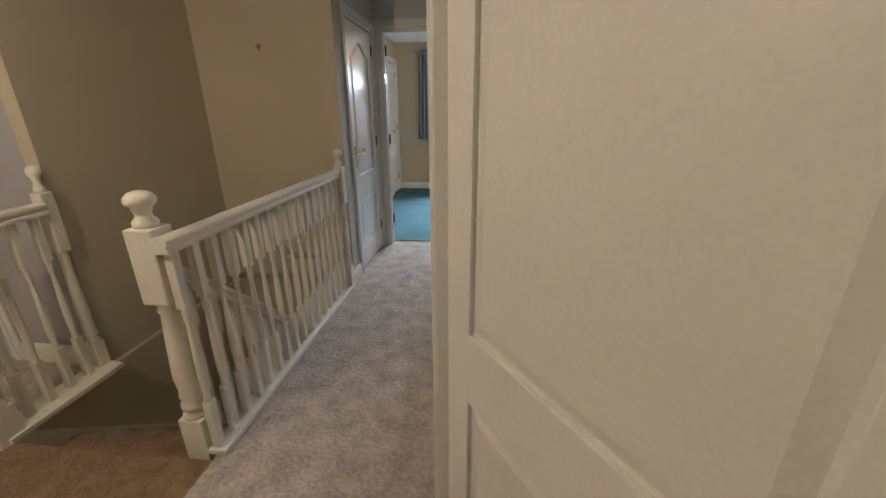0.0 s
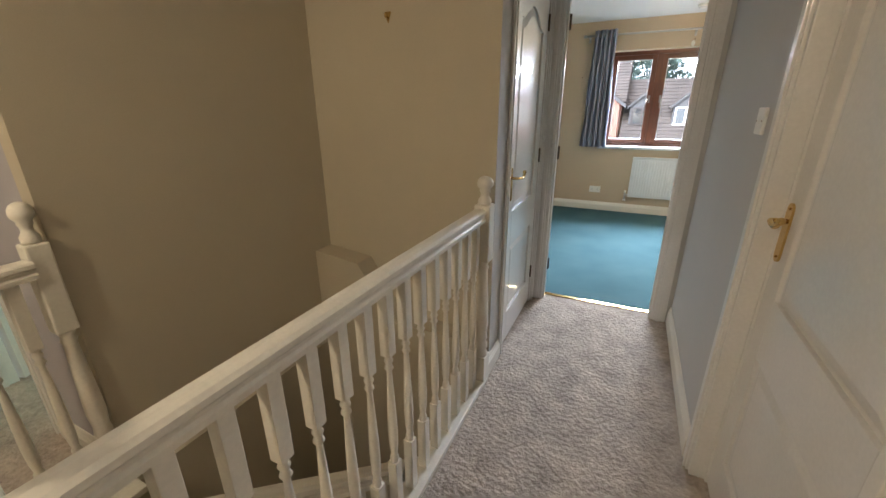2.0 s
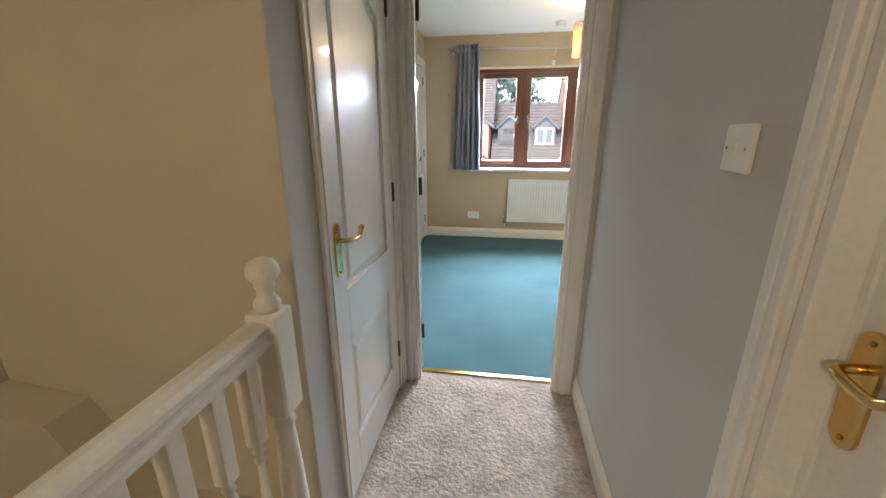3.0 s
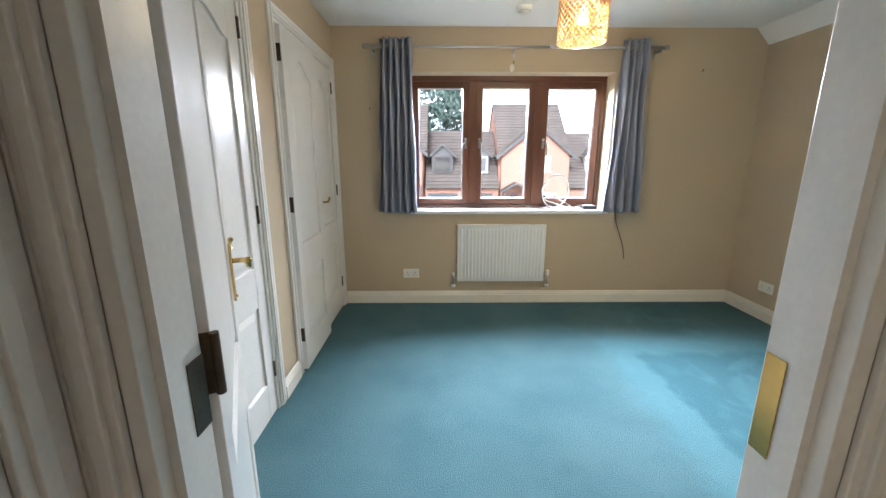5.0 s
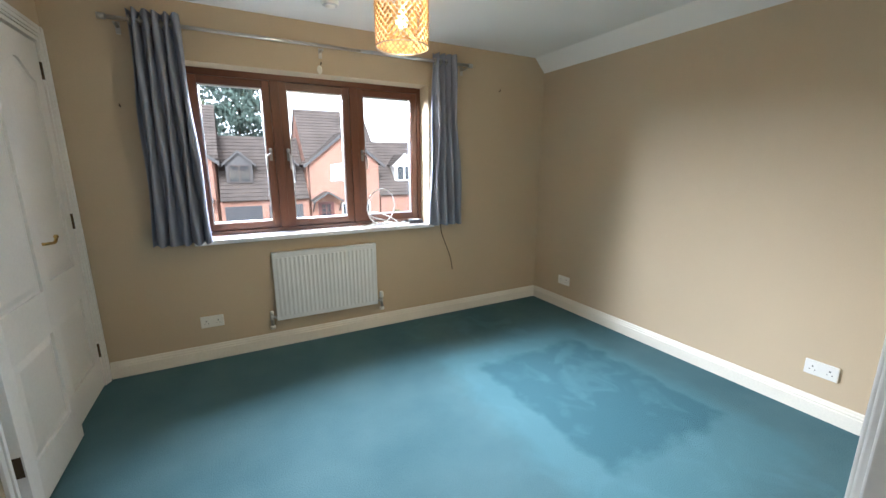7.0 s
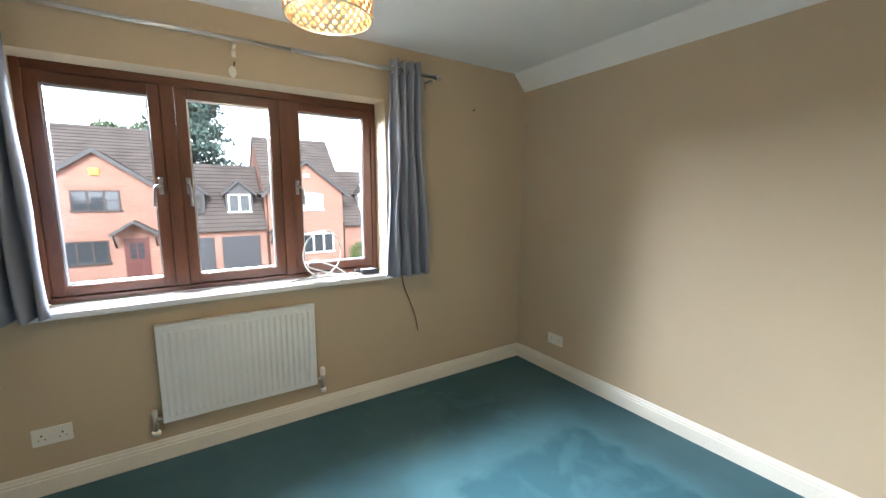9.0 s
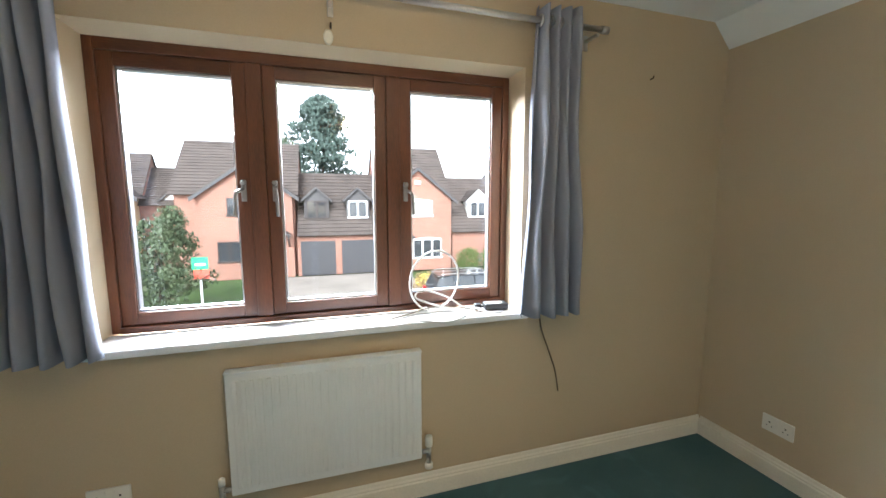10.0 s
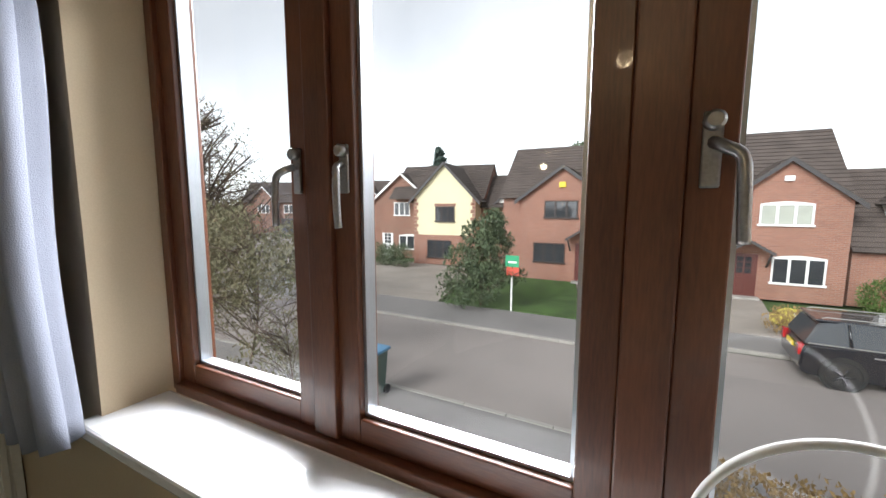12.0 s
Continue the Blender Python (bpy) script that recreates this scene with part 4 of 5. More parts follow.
for i in range(22):
    x = 2.9 + i * .92
    o = new("kerb_stone", kme)
    o.parent = kerb
    o.location = (x, 20.59, G)
for i in range(3):
    o = new("kerb_stone", kme)
    o.parent = kerb
    o.matrix_basis = pose(.65 + i * .76, 19.2 + i * .51, G, 0, 0, 34)
bm = bmesh.new()
extrude_poly(bm, [(-1.2, 21.4), (1.6, 22.3), (4.6, 22.3), (5.2, 28.3), (-2.6, 28.3)], 2, G - .11, G + .006)
tagged(new("driveway", mesh_of("driveway", bm, DRIVE)), kind="structure")
bm = bmesh.new()
extrude_poly(bm, [(-15, 21.3), (-7.2, 21.3), (-9, 29.8), (-17, 31)], 2, G - .11, G + .007)
tagged(new("driveway_left", mesh_of("driveway_left", bm, DRIVE)), kind="structure")
bm = bmesh.new()
extrude_poly(bm, [(-17.2, 21.25), (-60, 21.25), (-60, 43), (-24, 41), (-19, 31)], 2, G - .11, G + .003)
tagged(new("road_side", mesh_of("road_side", bm, TARMAC)), kind="structure")
bm = bmesh.new()
extrude_poly(bm, [(8.6, 22.3), (16, 22.3), (16, 28.3), (9.6, 28.3)], 2, G - .11, G + .008)
tagged(new("driveway_right", mesh_of("driveway_right", bm, DRIVE)), kind="structure")
bm = bmesh.new()
extrude_poly(bm, [(-6.8, 21.3), (-1.2, 21.5), (-2.7, 28.4), (-7.6, 28.4)], 2, G - .11, G + .02)
tagged(new("lawn_front", mesh_of("lawn_front", bm, GRASS)), kind="structure")


# houses: a function for each element, all in house-local metres with the front wall on y=0 and the ground at z=0
def h_window(house, x0, x1, z0, z1, frame, lights, y=0.0, arch=False, pane=PANEG):
    bm = bmesh.new()
    e = .07
    slab(bm, (x0, y - .05, z0), (x0 + e, y + .06, z1))
    slab(bm, (x1 - e, y - .05, z0), (x1, y + .06, z1))
    slab(bm, (x0 + e, y - .05, z1 - e), (x1 - e, y + .06, z1))
    slab(bm, (x0 - .05, y - .09, z0 - .06), (x1 + .05, y + .06, z0 + .03))
    for k in range(1, lights):
        x = x0 + (x1 - x0) * k / lights
        slab(bm, (x - .05, y - .045, z0 + .03), (x + .05, y + .06, z1 - e))
    if frame is DARKF:
        slab(bm, (x0 + e, y - .03, (z0 + z1) / 2 - .02), (x1 - e, y + .05, (z0 + z1) / 2 + .02))
    if arch:
        n = 8
        pts = [(x0, z1)] + [(x0 + (x1 - x0) * i / n, z1 + .10 * math.sin(math.pi * i / n) + .002) for i in range(n + 1)] + [(x1, z1)]
        extrude_poly(bm, pts[1:-1], 1, y - .05, y + .02)
    w = part("window", bm, frame, house)
    bm = bmesh.new()
    slab(bm, (x0 + e, y - .022, z0 + .03), (x1 - e, y - .008, z1 - e))
    part("pane", bm, pane, w)


def h_lintel(house, x0, x1, z, material):
    bm = bmesh.new()
    n = max(4, int((x1 - x0 + .2) / .075))
    for i in range(n):
        a = x0 - .1 + (x1 - x0 + .2) * i / n
        slab(bm, (a + .004, -.012, z + .01), (a + (x1 - x0 + .2) / n - .004, .02, z + .20))
    tagged(part("lintel", bm, material, house), kind="stuff")


def h_roof(house, poly_a, poly_b, courses, name="roof"):
    """Overlapping tile courses between the eaves line poly_a=(p,q) and the ridge line poly_b=(p,q)."""
    a0, a1, b0, b1 = (Vector(v) for v in (*poly_a, *poly_b))
    nrm = (a1 - a0).cross(b0 - a0).normalized()
    if nrm.z < 0:
        nrm = -nrm
    bm = bmesh.new()
    for i in range(courses):
        u, v = i / courses, (i + 1.15) / courses
        p0, p1 = a0.lerp(b0, u) + nrm * .05, a1.lerp(b1, u) + nrm * .05
        q0, q1 = a0.lerp(b0, min(v, 1)) + nrm * .012, a1.lerp(b1, min(v, 1)) + nrm * .012
        vs = [bm.verts.new(c) for c in (p0, p1, q1, q0)]
        ws = [bm.verts.new(c - nrm * .045) for c in (p0, p1, q1, q0)]
        bm.faces.new(vs)
        bm.faces.new(ws)
        for k in range(4):
            bm.faces.new((vs[k], vs[(k + 1) % 4], ws[(k + 1) % 4], ws[k]))
    return part(name, bm, ROOF, house)


def h_barge(house, p, q, material, y=-.2, h=.2):
    p, q = Vector(p), Vector(q)
    bm = bmesh.new()
    extrude_poly(bm, [(p[0], p[1]), (q[0], q[1]), (q[0], q[1] - h), (p[0], p[1] - h)], 1, y - .06, y)
    part("bargeboard", bm, material, house)


def h_gable(house, x0, x1, eave, apex, depth, wall, barge, y0=0.0, courses=14):
    """A gabled front: wall with peak, two tiled slopes and bargeboards."""
    xm = (x0 + x1) / 2
    bm = bmesh.new()
    extrude_poly(bm, [(x0, 0), (x1, 0), (x1, eave), (xm, apex), (x0, eave)], 1, y0, y0 + depth)
    part("wall", bm, wall, house)
    k = (apex - eave) / (xm - x0)
    o = .35
    for s, e in ((x0 - o, -1), (x1 + o, 1)):
        h_roof(house, ((s, y0 - .22, eave - k * o + .05), (s, y0 + depth, eave - k * o + .05)), ((xm, y0 - .22, apex + .05), (xm, y0 + depth, apex + .05)), courses)
        h_barge(house, (s, eave - k * o + .06), (xm, apex + .06), barge, y0 - .2)


def h_box(house, x0, x1, y0, y1, z, wall):
    bm = bmesh.new()
    slab(bm, (x0, y0, 0), (x1, y1, z))
    part("wall", bm, wall, house)


def h_ridge(house, x0, x1, yf, yr, eave, ridge, courses=18, back=None):
    """A roof whose ridge runs along x."""
    back = back or (2 * yr - yf)
    h_roof(house, ((x0, yf, eave), (x1, yf, eave)), ((x0, yr, ridge), (x1, yr, ridge)), courses)
    h_roof(house, ((x0, back, eave), (x1, back, eave)), ((x0, yr, ridge), (x1, yr, ridge)), 6, "roof_back")
    for x in (x0 + .12, x1 - .12):
        bm = bmesh.new()
        extrude_poly(bm, [(yf + .3, eave), (back - .3, eave), (yr, ridge - .1)], 0, x - .05, x + .05)
        part("gable_end", bm, BRICK, house)


def h_porch(house, x0, x1, z, apex):
    xm = (x0 + x1) / 2
    for s in (x0, x1):
        h_roof(house, ((s, -.85, z), (s, 0, z)), ((xm, -.85, apex), (xm, 0, apex)), 5, "porch_roof")
        h_barge(house, (s, z + .02), (xm, apex + .02), LEAD, -.83, .12)
        bm = bmesh.new()
        tube(bm, [(s + (.12 if s < xm else -.12), -.75, z - .05), (s + (.12 if s < xm else -.12), -.02, z - .65)], .045, 6)
        part("porch_bracket", bm, LEAD, house)


def h_door(house, x0, x1, z1, material, glazed=True):
    bm = bmesh.new()
    slab(bm, (x0, -.04, .05), (x1, .05, z1))
    for k in range(2):
        c = x0 + (x1 - x0) * (.28 + .44 * k)
        slab(bm, (c - .16, -.055, .25), (c + .16, -.035, .95), .01)
    d = part("door", bm, material, house)
    if glazed:
        bm = bmesh.new()
        for k in range(2):
            for j in range(3):
                c = x0 + (x1 - x0) * (.34 + .32 * k)
                slab(bm, (c - .12, -.052, 1.12 + j * .26), (c + .12, -.041, 1.34 + j * .26))
        part("door_pane", bm, PANEG, d)
    bm = bmesh.new()
    slab(bm, (x0 - .1, -.5, 0), (x1 + .1, -.05, .1), .01)
    part("doorstep", bm, KERB, house)


def h_dormer(house, x, z0, frame, cheek, yf=.6, w=.55):
    bm = bmesh.new()
    extrude_poly(bm, [(x - w - .12, z0 - .1), (x + w + .12, z0 - .1), (x + w + .12, z0 + 1.05), (x, z0 + 1.65), (x - w - .12, z0 + 1.05)], 1, yf, yf + 2.2)
    part("dormer", bm, cheek, house)
    for s in (-1, 1):
        h_roof(house, ((x + s * (w + .3), yf - .15, z0 + .95), (x + s * (w + .3), yf + 2.3, z0 + .95)), ((x, yf - .15, z0 + 1.72), (x, yf + 2.3, z0 + 1.72)), 5, "dormer_roof")
        h_barge(house, (x + s * (w + .3), z0 + .97), (x, z0 + 1.74), frame if frame is WHITEF and cheek is WHITEF else LEAD, yf - .12, .13)
    h_window(house, x - w, x + w, z0, z0 + .95, frame, 2, yf - .02)


# brick house with dark windows, and its garage link with two dormers
hb = thing("house", "red brick house with dark windows and porch", "house", pose(0.22, 28.5, G), "houses across the road")
h_box(hb, -7.2, -1.35, .6, 7, 4.55, BRICK)
h_ridge(hb, -7.4, -1.15, .3, 3.8, 4.5, 7.7)
h_gable(hb, -5.95, -1.45, 4.55, 6.18, 3.0, BRICK, LEAD)
h_window(hb, -4.65, -2.9, 3.45, 4.35, DARKF, 3)
h_window(hb, -5.2, -3.5, 1.0, 2.05, DARKF, 3)
h_lintel(hb, -4.65, -2.9, 4.36, BRICK)
h_lintel(hb, -5.2, -3.5, 2.06, BRICK)
h_door(hb, -2.95, -2.0, 2.1, REDDOOR)
h_porch(hb, -3.35, -1.55, 2.35, 2.95)
bm = bmesh.new()
slab(bm, (-3.9, -.1, 5.05), (-3.55, 0, 5.35), .03)
part("alarm_box", bm, YELP, hb)

lk = thing("garage_block", "low brick garages under a tiled dormer roof", "garage", pose(0.27, 28.5, G))
h_box(lk, -1.34, 3.25, .05, 6, 2.2, BRICK)
h_ridge(lk, -1.3, 3.25, -.25, 3.2, 2.25, 5.9)
for x in (-.25, 2.05):
    h_dormer(lk, x, 3.25, DARKF if x < 0 else WHITEF, LEAD)
for x in (-1.15, 1.05):
    bm = bmesh.new()
    slab(bm, (x, .0, .02), (x + 1.85, .04, 1.95))
    for k in range(6):
        slab(bm, (x + .03, -.012, .1 + k * .31), (x + 1.82, .0, .37 + k * .31), .004)
    part("garage_door", bm, GARAGE, lk)

hd = thing("house", "red brick house with white windows and porch", "house", pose(0.32, 28.5, G), "houses across the road")
h_box(hd, 3.26, 7.55, .6, 7, 4.4, BRICK)
h_ridge(hd, 3.2, 7.75, .3, 3.8, 4.35, 7.75)
h_gable(hd, 3.36, 7.58, 4.4, 6.1, 3.0, BRICK, LEAD)
h_window(hd, 4.58, 6.39, 3.3, 4.2, WHITEF, 3, arch=True, pane=BLIND)
h_window(hd, 5.15, 6.95, .78, 1.90, WHITEF, 3, arch=True)
h_door(hd, 3.72, 4.66, 2.0, REDDOOR)
h_porch(hd, 3.3, 5.1, 2.1, 2.65)
bm = bmesh.new()
slab(bm, (5.3, -.1, 5.15), (5.65, 0, 5.38), .03)
part("alarm_box", bm, WHITEF, hd)

lk2 = thing("garage_block", "tiled link building with a white dormer", "garage", pose(0.38, 28.7, G))
h_box(lk2, 7.7, 11.2, .05, 6, 2.2, BRICK)
h_ridge(lk2, 7.6, 11.2, -.25, 3.2, 2.25, 5.8)
h_dormer(lk2, 9.6, 3.2, WHITEF, WHITEF)

he = thing("house", "brick house with white bargeboards and white door", "house", pose(0.45, 28.4, G), "houses across the road")
h_gable(he, 11.2, 17.2, 4.3, 7.6, 8, BRICK, WHITEF, courses=18)
h_window(he, 13.0, 14.0, 2.9, 4.0, WHITEF, 2)
h_door(he, 11.85, 12.9, 2.05, WHITEF)
h_porch(he, 11.3, 13.5, 2.3, 2.9)

ha = thing("house", "cream rendered gable house with brick quoins", "house", pose(-11.7, 30.5, G, 0, 0, 8), "houses across the road")
h_gable(ha, -2.2, 2.2, 4.6, 6.9, 7, RENDERC, LEAD)
bm = bmesh.new()
slab(bm, (-2.22, -.03, 0), (2.22, .0, 2.05))
part("brick_plinth", bm, BRICK, ha)
bm = bmesh.new()
for k in range(10):
    w = .22 if k % 2 else .34
    slab(bm, (-2.22, -.025, 2.06 + k * .25), (-2.22 + w, .0, 2.28 + k * .25))
    slab(bm, (2.22 - w, -.025, 2.06 + k * .25), (2.22, .0, 2.28 + k * .25))
tagged(part("quoins", bm, BRICK, ha), kind="stuff")
h_window(ha, -.6, .75, 3.0, 4.0, DARKF, 3, -.03)
h_lintel(ha, -.6, .75, 4.0, BRICK)
h_window(ha, -1.2, .55, .5, 1.7, DARKF, 3, -.04)
h_ridge(ha, -4.8, 2.5, 1.2, 4.4, 4.5, 7.15)
h_box(ha, 2.2, 5.6, 1.6, 7, 4.0, BRICK)
h_ridge(ha, 2.1, 5.9, 1.3, 4.3, 3.9, 6.3)
h_dormer(ha, 3.9, 3.2, DARKF, WHITEF, 1.7)

ha2 = thing("house", "brown brick house with white windows", "house", pose(-16.3, 32.2, G, 0, 0, 12), "houses across the road")
h_gable(ha2, -2.4, 2.4, 4.4, 6.5, 7, BRICK2, WHITEF)
h_window(ha2, -.6, .7, 3.3, 4.3, WHITEF, 3)
h_window(ha2, -.2, 1.7, .7, 1.75, WHITEF, 3, arch=True)
h_door(ha2, -1.6, -.7, 1.9, WHITEF)

for x, y, r in ((-30, 47, 22), (-22.5, 45, 18), (-38, 46, 25), (-46, 44, 30)):
    hf = thing("house", "distant brown brick house with white gable boards", "house", pose(x, y, G, 0, 0, r), "houses at the far end")
    h_box(hf, -4, 4, .5, 7, 4.4, BRICK2)
    h_ridge(hf, -4.2, 4.2, .2, 3.8, 4.3, 7.3, 12)
    h_gable(hf, -2.8, .8, 4.4, 6.5, 3, BRICK2, WHITEF, courses=8)
    h_window(hf, -1.8, -.2, 2.9, 4.0, WHITEF, 3)
    h_window(hf, 1.6, 3.0, 2.9, 4.0, WHITEF, 2, .5)
    bm = bmesh.new()
    slab(bm, (1.2, .42, .05), (3.6, .5, 2.1))
    part("garage_door", bm, GARAGE, hf)
rng = random.Random(4)


# ---- plants ----
def leaf_cloud(bm, blobs, n, size, rng):
    """Small bent leaf cards scattered through the shells of a set of blobs (centre, radii)."""
    for i in range(n):
        c, r = blobs[rng.randrange(len(blobs))]
        d = Vector((rng.gauss(0, 1), rng.gauss(0, 1), rng.gauss(0, 1))).normalized()
        k = rng.uniform(.55, 1.08)
        p = Vector(c) + Vector((d.x * r[0], d.y * r[1], d.z * r[2])) * k
        s = size * rng.uniform(.6, 1.5)
        m = Matrix.Translation(p) @ Euler((rng.uniform(0, 6), rng.uniform(0, 6), rng.uniform(0, 6))).to_matrix().to_4x4()
        q = [m @ Vector(v) for v in ((-s, 0, 0), (0, -s * .5, .1 * s), (s, 0, 0), (0, s * .5, .1 * s))]
        bm.faces.new([bm.verts.new(v) for v in q])


def branches(bm, base, height, rng, n=9, r=.06, spread=.5, up=.5, twigs=4):
    base = Vector(base)
    top = base + Vector((rng.uniform(-.1, .1) * height, rng.uniform(-.1, .1) * height, height))
    path = smooth_path([base, base.lerp(top, .4) + Vector((rng.uniform(-.08, .08), rng.uniform(-.08, .08), 0)) * height, top], 4)
    for a, b, f0 in zip(path, path[1:], range(len(path))):
        tube(bm, [a, b], r * (1 - f0 / len(path) * .8), 6)
    for i in range(n):
        u = rng.uniform(.15, .95)
        p = path[int(u * (len(path) - 1))]
        a = rng.uniform(0, 6.28)
        L = height * spread * rng.uniform(.5, 1.1) * (1.1 - u * .6)
        q = p + Vector((math.cos(a) * L, math.sin(a) * L, L * up * rng.uniform(.4, 1.6)))
        mid = p.lerp(q, .5) + Vector((0, 0, .08 * L))
        tube(bm, [p, mid, q], r * .33, 4)
        for k in range(twigs):
            s = p.lerp(q, rng.uniform(.3, 1))
            e = s + Vector((rng.uniform(-1, 1), rng.uniform(-1, 1), rng.uniform(-.2, 1))) * L * .4
            tube(bm, [s, e], r * .12, 3)


def plant(name, label, category, base, trunk, blobs, count, size, material, group="", extra=True, **kw):
    t = thing(name, label, category, pose(*base), group)
    if trunk:
        bm = bmesh.new()
        branches(bm, (0, 0, 0), trunk, rng, **kw)
        part("trunk" if name == "tree" else "stems", bm, BARK, t)
    bm = bmesh.new()
    leaf_cloud(bm, blobs, count, size, rng)
    tagged(part("crown", bm, material, t), kind="stuff")
    return t


plant("shrub", "tall dark evergreen shrub beside the lawn", "shrub", (-5.3, 21.6, G), 3.2, [((rng.uniform(-.9, .9), rng.uniform(-.7, .7), .6 + 2.9 * k / 12), (1.15 * (1.05 - k / 16), .9, .55)) for k in range(13)], 6500, .07, LEAFD, n=16)
plant("tree", "large blue-green conifer behind the garages", "tree", (.3, 40, G), 12, [((rng.uniform(-.8, .8) * (3.6 * (1 - i / 75) ** .6 + .2), rng.uniform(-1.6, 1.6), 4.6 + 8.0 * i / 75), (.7 + 1.1 * (1 - i / 75), .9, .42)) for i in range(76)], 9500, .16, CONIFER, n=20, r=.2, up=.1, spread=.25)
plant("tree", "small far conifer above the rooftops", "tree", (-29, 62, G), 6, [((rng.uniform(-1, 1) * (2.2 - i * .085), 0, 4.6 + i * .33), (1.7 - i * .055, 1.2, .5)) for i in range(25)], 5000, .2, CONIFER, n=8, r=.2, up=.1, spread=.12)
for x, y, hh in ((-6.5, 39, 9), (-3.4, 41, 9.4)):
    plant("tree", "far leafy tree behind the brick house", "tree", (x, y, G), hh - 2, [((rng.uniform(-1.6, 1.6), rng.uniform(-1, 1), hh - 3.6 + rng.uniform(0, 3)), (.9, .9, .6)) for i in range(9)], 1600, .15, LEAFD, n=10, r=.14)
plant("tree", "bare winter tree at the roadside", "tree", (-13.6, 15.4, G), 7.6, [((0, 0, 5), (2.2, 2, 2.6))], 1500, .05, LEAFS, n=110, r=.09, spread=.36, up=.9, twigs=18)
plant("shrub", "sparse brownish shrub by the near kerb", "shrub", (-8.4, 13.3, G), 3.9, [((rng.uniform(-2.3, 2.6), rng.uniform(-.9, .9), .6 + rng.uniform(0, 3.2)), (.85, .7, .55)) for i in range(26)], 13000, .042, LEAFS, n=46, r=.035, spread=.5, up=.8, twigs=10)
plant("shrub", "bare twiggy shrub by the near kerb", "shrub", (-5.6, 12.3, G), 2.0, [((0, 0, 1.1), (.8, .6, .8))], 700, .03, LEAFS, n=40, r=.03, spread=.5, up=.8, twigs=10)
plant("hedge", "clipped dark green hedge before the brown house", "hedge", (-14.6, 28.4, G), 0, [((-1.2 + .3 * i, 0, .75), (.5, .5, .8)) for i in range(9)], 3200, .06, LEAFD)
plant("shrub", "rounded bright green shrub by the parked car", "shrub", (8.5, 27.0, G), 0, [((0, 0, .7), (.75, .7, .75))], 2000, .05, LEAFG, "clipped shrubs")
plant("shrub", "rounded bright green shrub by the parked car", "shrub", (10.0, 26.6, G), 0, [((0, 0, .75), (.9, .8, .85))], 2400, .05, LEAFG, "clipped shrubs")
plant("shrub", "twiggy leafless shrub by the tiled link", "shrub", (10.8, 26.8, G), 3.4, [((0, 0, 2.0), (1.0, .7, 1.6))], 900, .04, LEAFS, n=40, r=.04, spread=.4, up=.9, twigs=12)
plant("shrub", "low ochre shrub behind the parked car", "shrub", (5.6, 22.8, G), 0, [((-.9 + .45 * i, 0, .45), (.6, .6, .5)) for i in range(5)], 2600, .045, LEAFO)
plant("hedge", "ochre dried hedge below the window", "hedge", (2.6, 12.9, G), 0, [((-1.8 + .4 * i, rng.uniform(-.2, .2), .35), (.5, .6, .4)) for i in range(11)], 5200, .04, LEAFO)

woods = bmesh.new()
leaf_cloud(woods, [((-120 + 3.1 * i + rng.uniform(-1, 1), 78 + rng.uniform(-6, 6), G + rng.uniform(1, 4.2)), (3, 2.5, 2.6)) for i in range(85)], 15000, .42, rng)
tagged(new("far_woods", mesh_of("far_woods", woods, LEAFS)), "hazy line of distant winter trees", "trees", kind="stuff")

# ---- things in the street ----


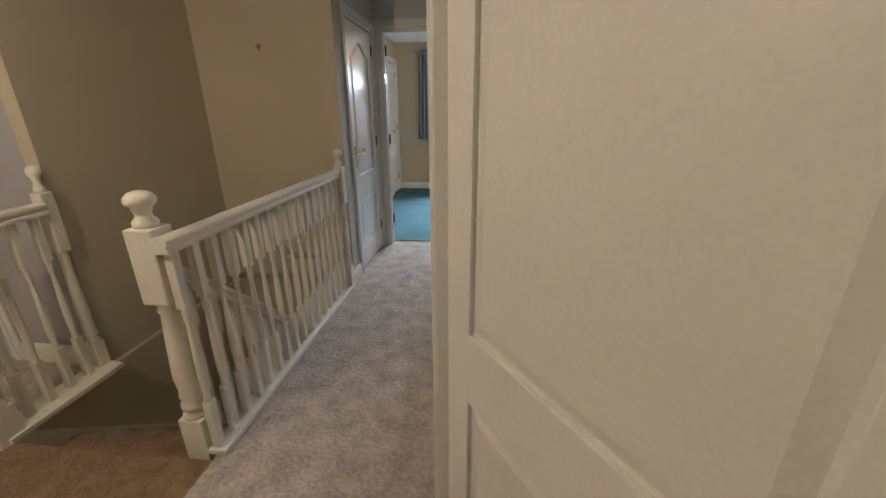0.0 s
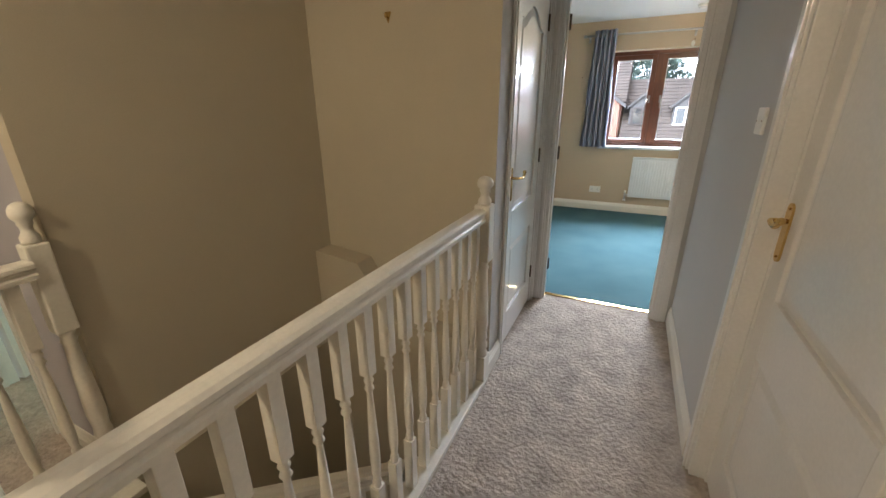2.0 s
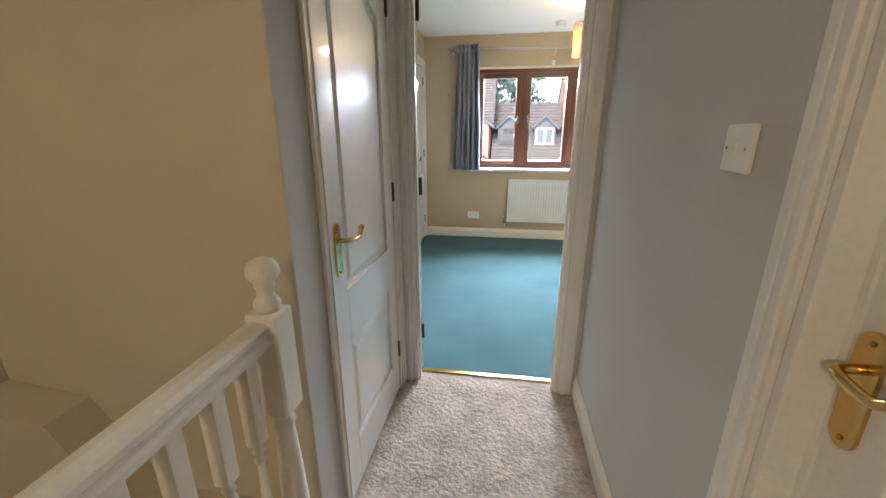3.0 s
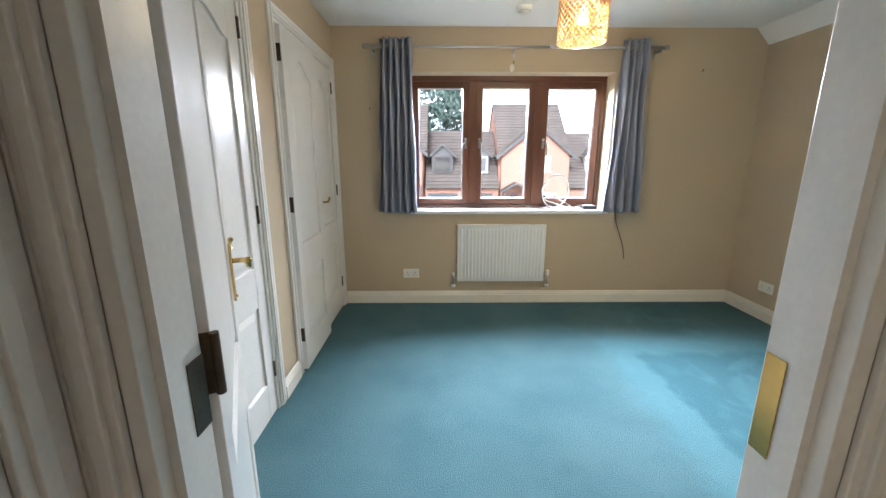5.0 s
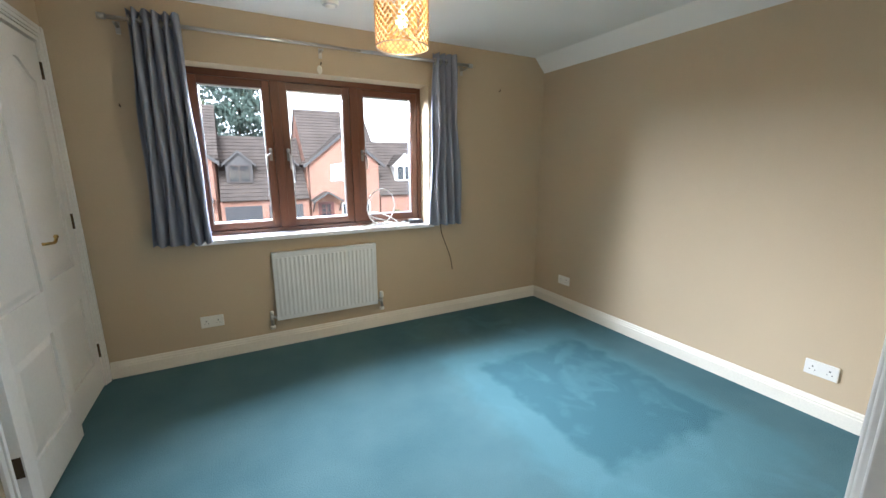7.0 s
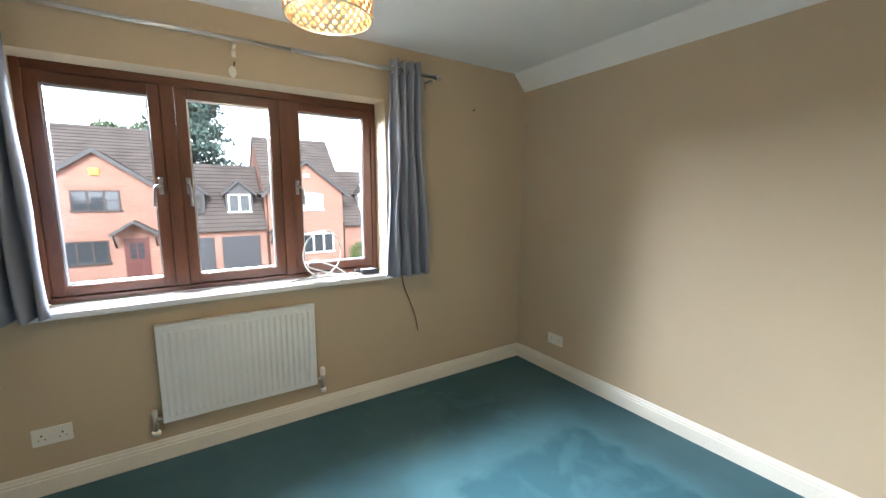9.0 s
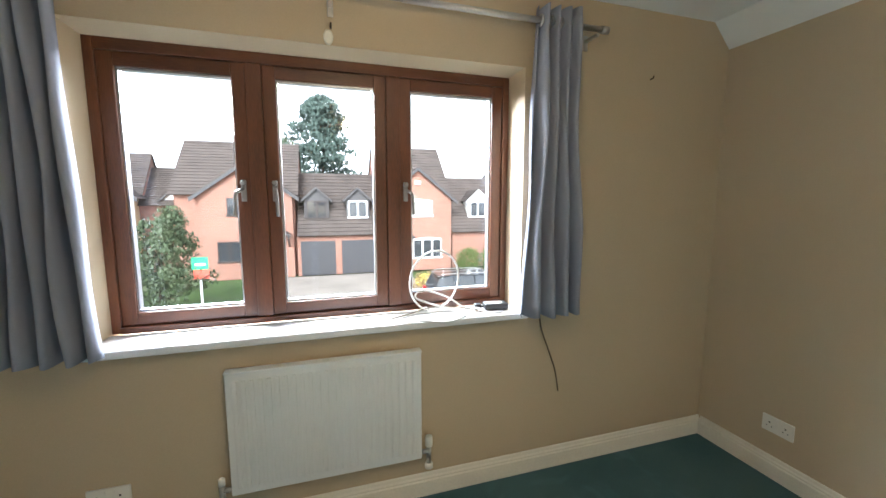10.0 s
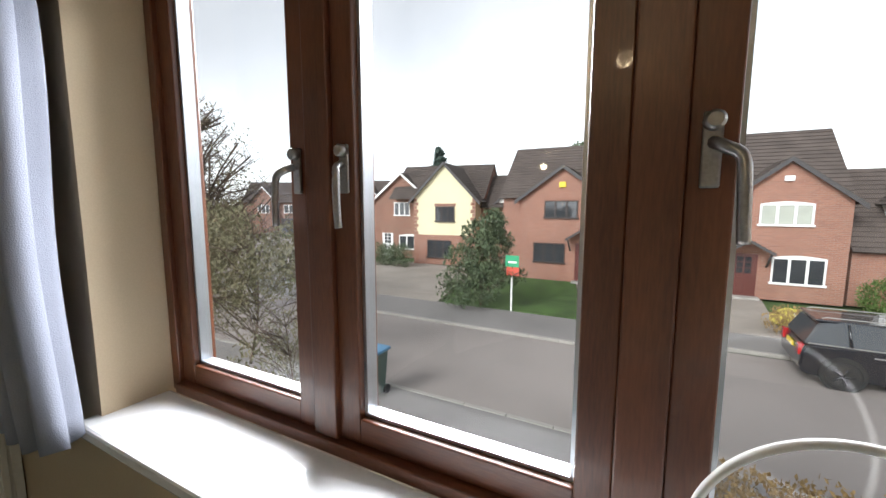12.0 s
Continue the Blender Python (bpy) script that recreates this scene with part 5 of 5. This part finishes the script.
def vehicle(label, m, paint, length=4.25, wb=2.67, group=""):
    """A five-door hatchback; local x forward from the rear axle, z up from the road."""
    car = thing("car", label, "car", m)
    r0 = -.78
    r1 = r0 + length
    lower = [(r0, .42), (r0 + .03, .78), (r0 + .10, .98), (r1 - 1.25, 1.02), (r1 - .35, .93), (r1 - .06, .75), (r1, .45), (r1 - .1, .24), (r0 + .12, .24)]
    bm = bmesh.new()
    extrude_poly(bm, lower, 1, -.86, .86)
    bmesh.ops.bevel(bm, geom=bm.edges[:], offset=.05, segments=2, affect='EDGES')
    part("body", bm, paint, car)
    cabin = [(r0 + .08, .97), (r0 + .32, 1.46), (r0 + .75, 1.53), (r1 - 1.95, 1.52), (r1 - 1.15, 1.0)]
    bm = bmesh.new()
    vs = extrude_poly(bm, cabin, 1, -.78, .78)
    for v in vs:
        v.co.y *= 1 - max(0, v.co.z - 1.0) * .32
    bmesh.ops.bevel(bm, geom=bm.edges[:], offset=.03, segments=2, affect='EDGES')
    part("cabin_glass", bm, PANEG, car)
    bm = bmesh.new()
    slab(bm, (r0 + .28, -.64, 1.495), (r1 - 1.9, .64, 1.555), .025)
    part("roof", bm, paint, car)
    for s in (-1, 1):
        bm = bmesh.new()
        tube(bm, [(r0 + .4, s * .56, 1.57), (r0 + .5, s * .56, 1.60), (r1 - 2.2, s * .56, 1.60), (r1 - 2.0, s * .56, 1.565)], .014, 6)
        part("roof_rail", bm, STEEL, car)
        for x in (r0 + .55, r0 + 1.35):
            bm = bmesh.new()
            tube(bm, [(x + .35, s * .80, 1.0), (x + .30, s * .655, 1.50)], .03, 6)
            part("pillar", bm, paint, car)
        bm = bmesh.new()
        slab(bm, (r0 + .15, s * .80 - .02, .985), (r1 - 1.2, s * .80 + .02, 1.01), .005)
        part("chrome_strip", bm, STEEL, car)
        bm = bmesh.new()
        slab(bm, (r1 - 1.62, s * .92 - .08, 1.02), (r1 - 1.5, s * .92 + .08, 1.14), .03)
        part("mirror", bm, paint, car)
        bm = bmesh.new()
        slab(bm, (r0 - .015, s * .70 - .10, .68), (r0 + .10, s * .70 + .10, .95), .02)
        part("tail_lamp", bm, REDL, car)
        bm = bmesh.new()
        v = bmesh.ops.create_uvsphere(bm, u_segments=12, v_segments=8, radius=.13)["verts"]
        bmesh.ops.translate(bm, verts=v, vec=(r1 - .14, s * .66, .74))
        part("headlight", bm, LABEL, car)
        for x in (r0 + 1.25, r0 + 2.2):
            bm = bmesh.new()
            slab(bm, (x, s * .87 - .012, .84), (x + .18, s * .87 + .012, .87), .006)
            part("door_handle", bm, STEEL, car)
        for x in (0, wb):
            bm = bmesh.new()
            lathe(bm, [(.42, -.02), (.42, .03)], 24)
            bmesh.ops.rotate(bm, verts=bm.verts, cent=(0, 0, 0), matrix=Matrix.Rotation(radians(90), 3, 'X'))
            bmesh.ops.translate(bm, verts=bm.verts, vec=(x, s * .86, .36))
            part("wheel_arch", bm, RUBBER, car)
            bm = bmesh.new()
            lathe(bm, [(.20, -.10), (.30, -.10), (.335, -.08), (.335, .08), (.30, .10), (.20, .10)], 28)
            bmesh.ops.rotate(bm, verts=bm.verts, cent=(0, 0, 0), matrix=Matrix.Rotation(radians(90), 3, 'X'))
            bmesh.ops.translate(bm, verts=bm.verts, vec=(x, s * .82, .337))
            wh = part("wheel", bm, RUBBER, car)
            bm = bmesh.new()
            for k in range(5):
                a = 2 * math.pi * k / 5
                tube(bm, [(x, s * .91, .337), (x + .20 * math.cos(a), s * .92, .337 + .20 * math.sin(a))], .025, 6)
            part("spokes", bm, PEWTER if paint is SILVER else BLACK, wh)
    bm = bmesh.new()
    slab(bm, (r0 - .012, -.26, .74), (r0 + .02, .26, .85), .003)
    part("number_plate", bm, YELP, car)
    return car


vehicle("dark parked hatchback with roof rails", pose(4.78, 19.65, G - .08, 0, 0, -2), CARP)
vehicle("silver hatchback parked on a far drive", pose(-28.2, 39.5, G - .1, 0, 0, 10), SILVER)

wb = thing("wheelie_bin", "green wheeled bin with a blue lid", "bin", pose(-4.55, 13.4, G))
bm = bmesh.new()
vs = slab(bm, (-.27, -.32, .04), (.27, .32, .98), .03)
for v in bm.verts:
    if v.co.z < .5:
        v.co.x *= .82
        v.co.y *= .82
part("body", bm, BING, wb)
bm = bmesh.new()
slab(bm, (-.30, -.36, .985), (.30, .38, 1.06), .025)
part("lid", bm, BLUEL, wb)
for s in (-1, 1):
    bm = bmesh.new()
    tube(bm, [(s * .27, .28, .10), (s * .22, .28, .10)], .10, 14)
    part("wheel", bm, RUBBER, wb)

sg = thing("sale_board", "green and red estate board on a post", "sign", pose(-3.95, 21.4, G))
bm = bmesh.new()
slab(bm, (-.03, -.03, 0), (.03, .03, 2.15))
part("post", bm, WHITEF, sg)
bm = bmesh.new()
slab(bm, (-.25, -.05, 1.75), (.28, -.03, 2.2))
part("upper_board", bm, SIGNG, sg)
bm = bmesh.new()
slab(bm, (-.2, -.055, 1.42), (.30, -.03, 1.75))
part("lower_board", bm, SIGNR, sg)
bm = bmesh.new()
slab(bm, (-.14, -.062, 1.9), (.2, -.056, 1.98))
part("lettering_bar", bm, WHITEF, sg)

sk = thing("rubbish_sacks", "yellow and white sacks dumped on the drive", "sacks", pose(5.0, 24.3, G))
for k, (x, y, mt) in enumerate(((0, 0, BAGY), (.55, .1, WHITEF), (.25, .5, BAGY))):
    bm = bmesh.new()
    v = bmesh.ops.create_icosphere(bm, subdivisions=3, radius=.36)["verts"]
    for w in v:
        w.co *= 1 + .25 * noise.noise(w.co * 5 + Vector((k * 3, 0, 0)))
        w.co.z = max(-.2, w.co.z * .75)
    bmesh.ops.translate(bm, verts=v, vec=(x, y, .2))
    part("sack", bm, mt, sk)
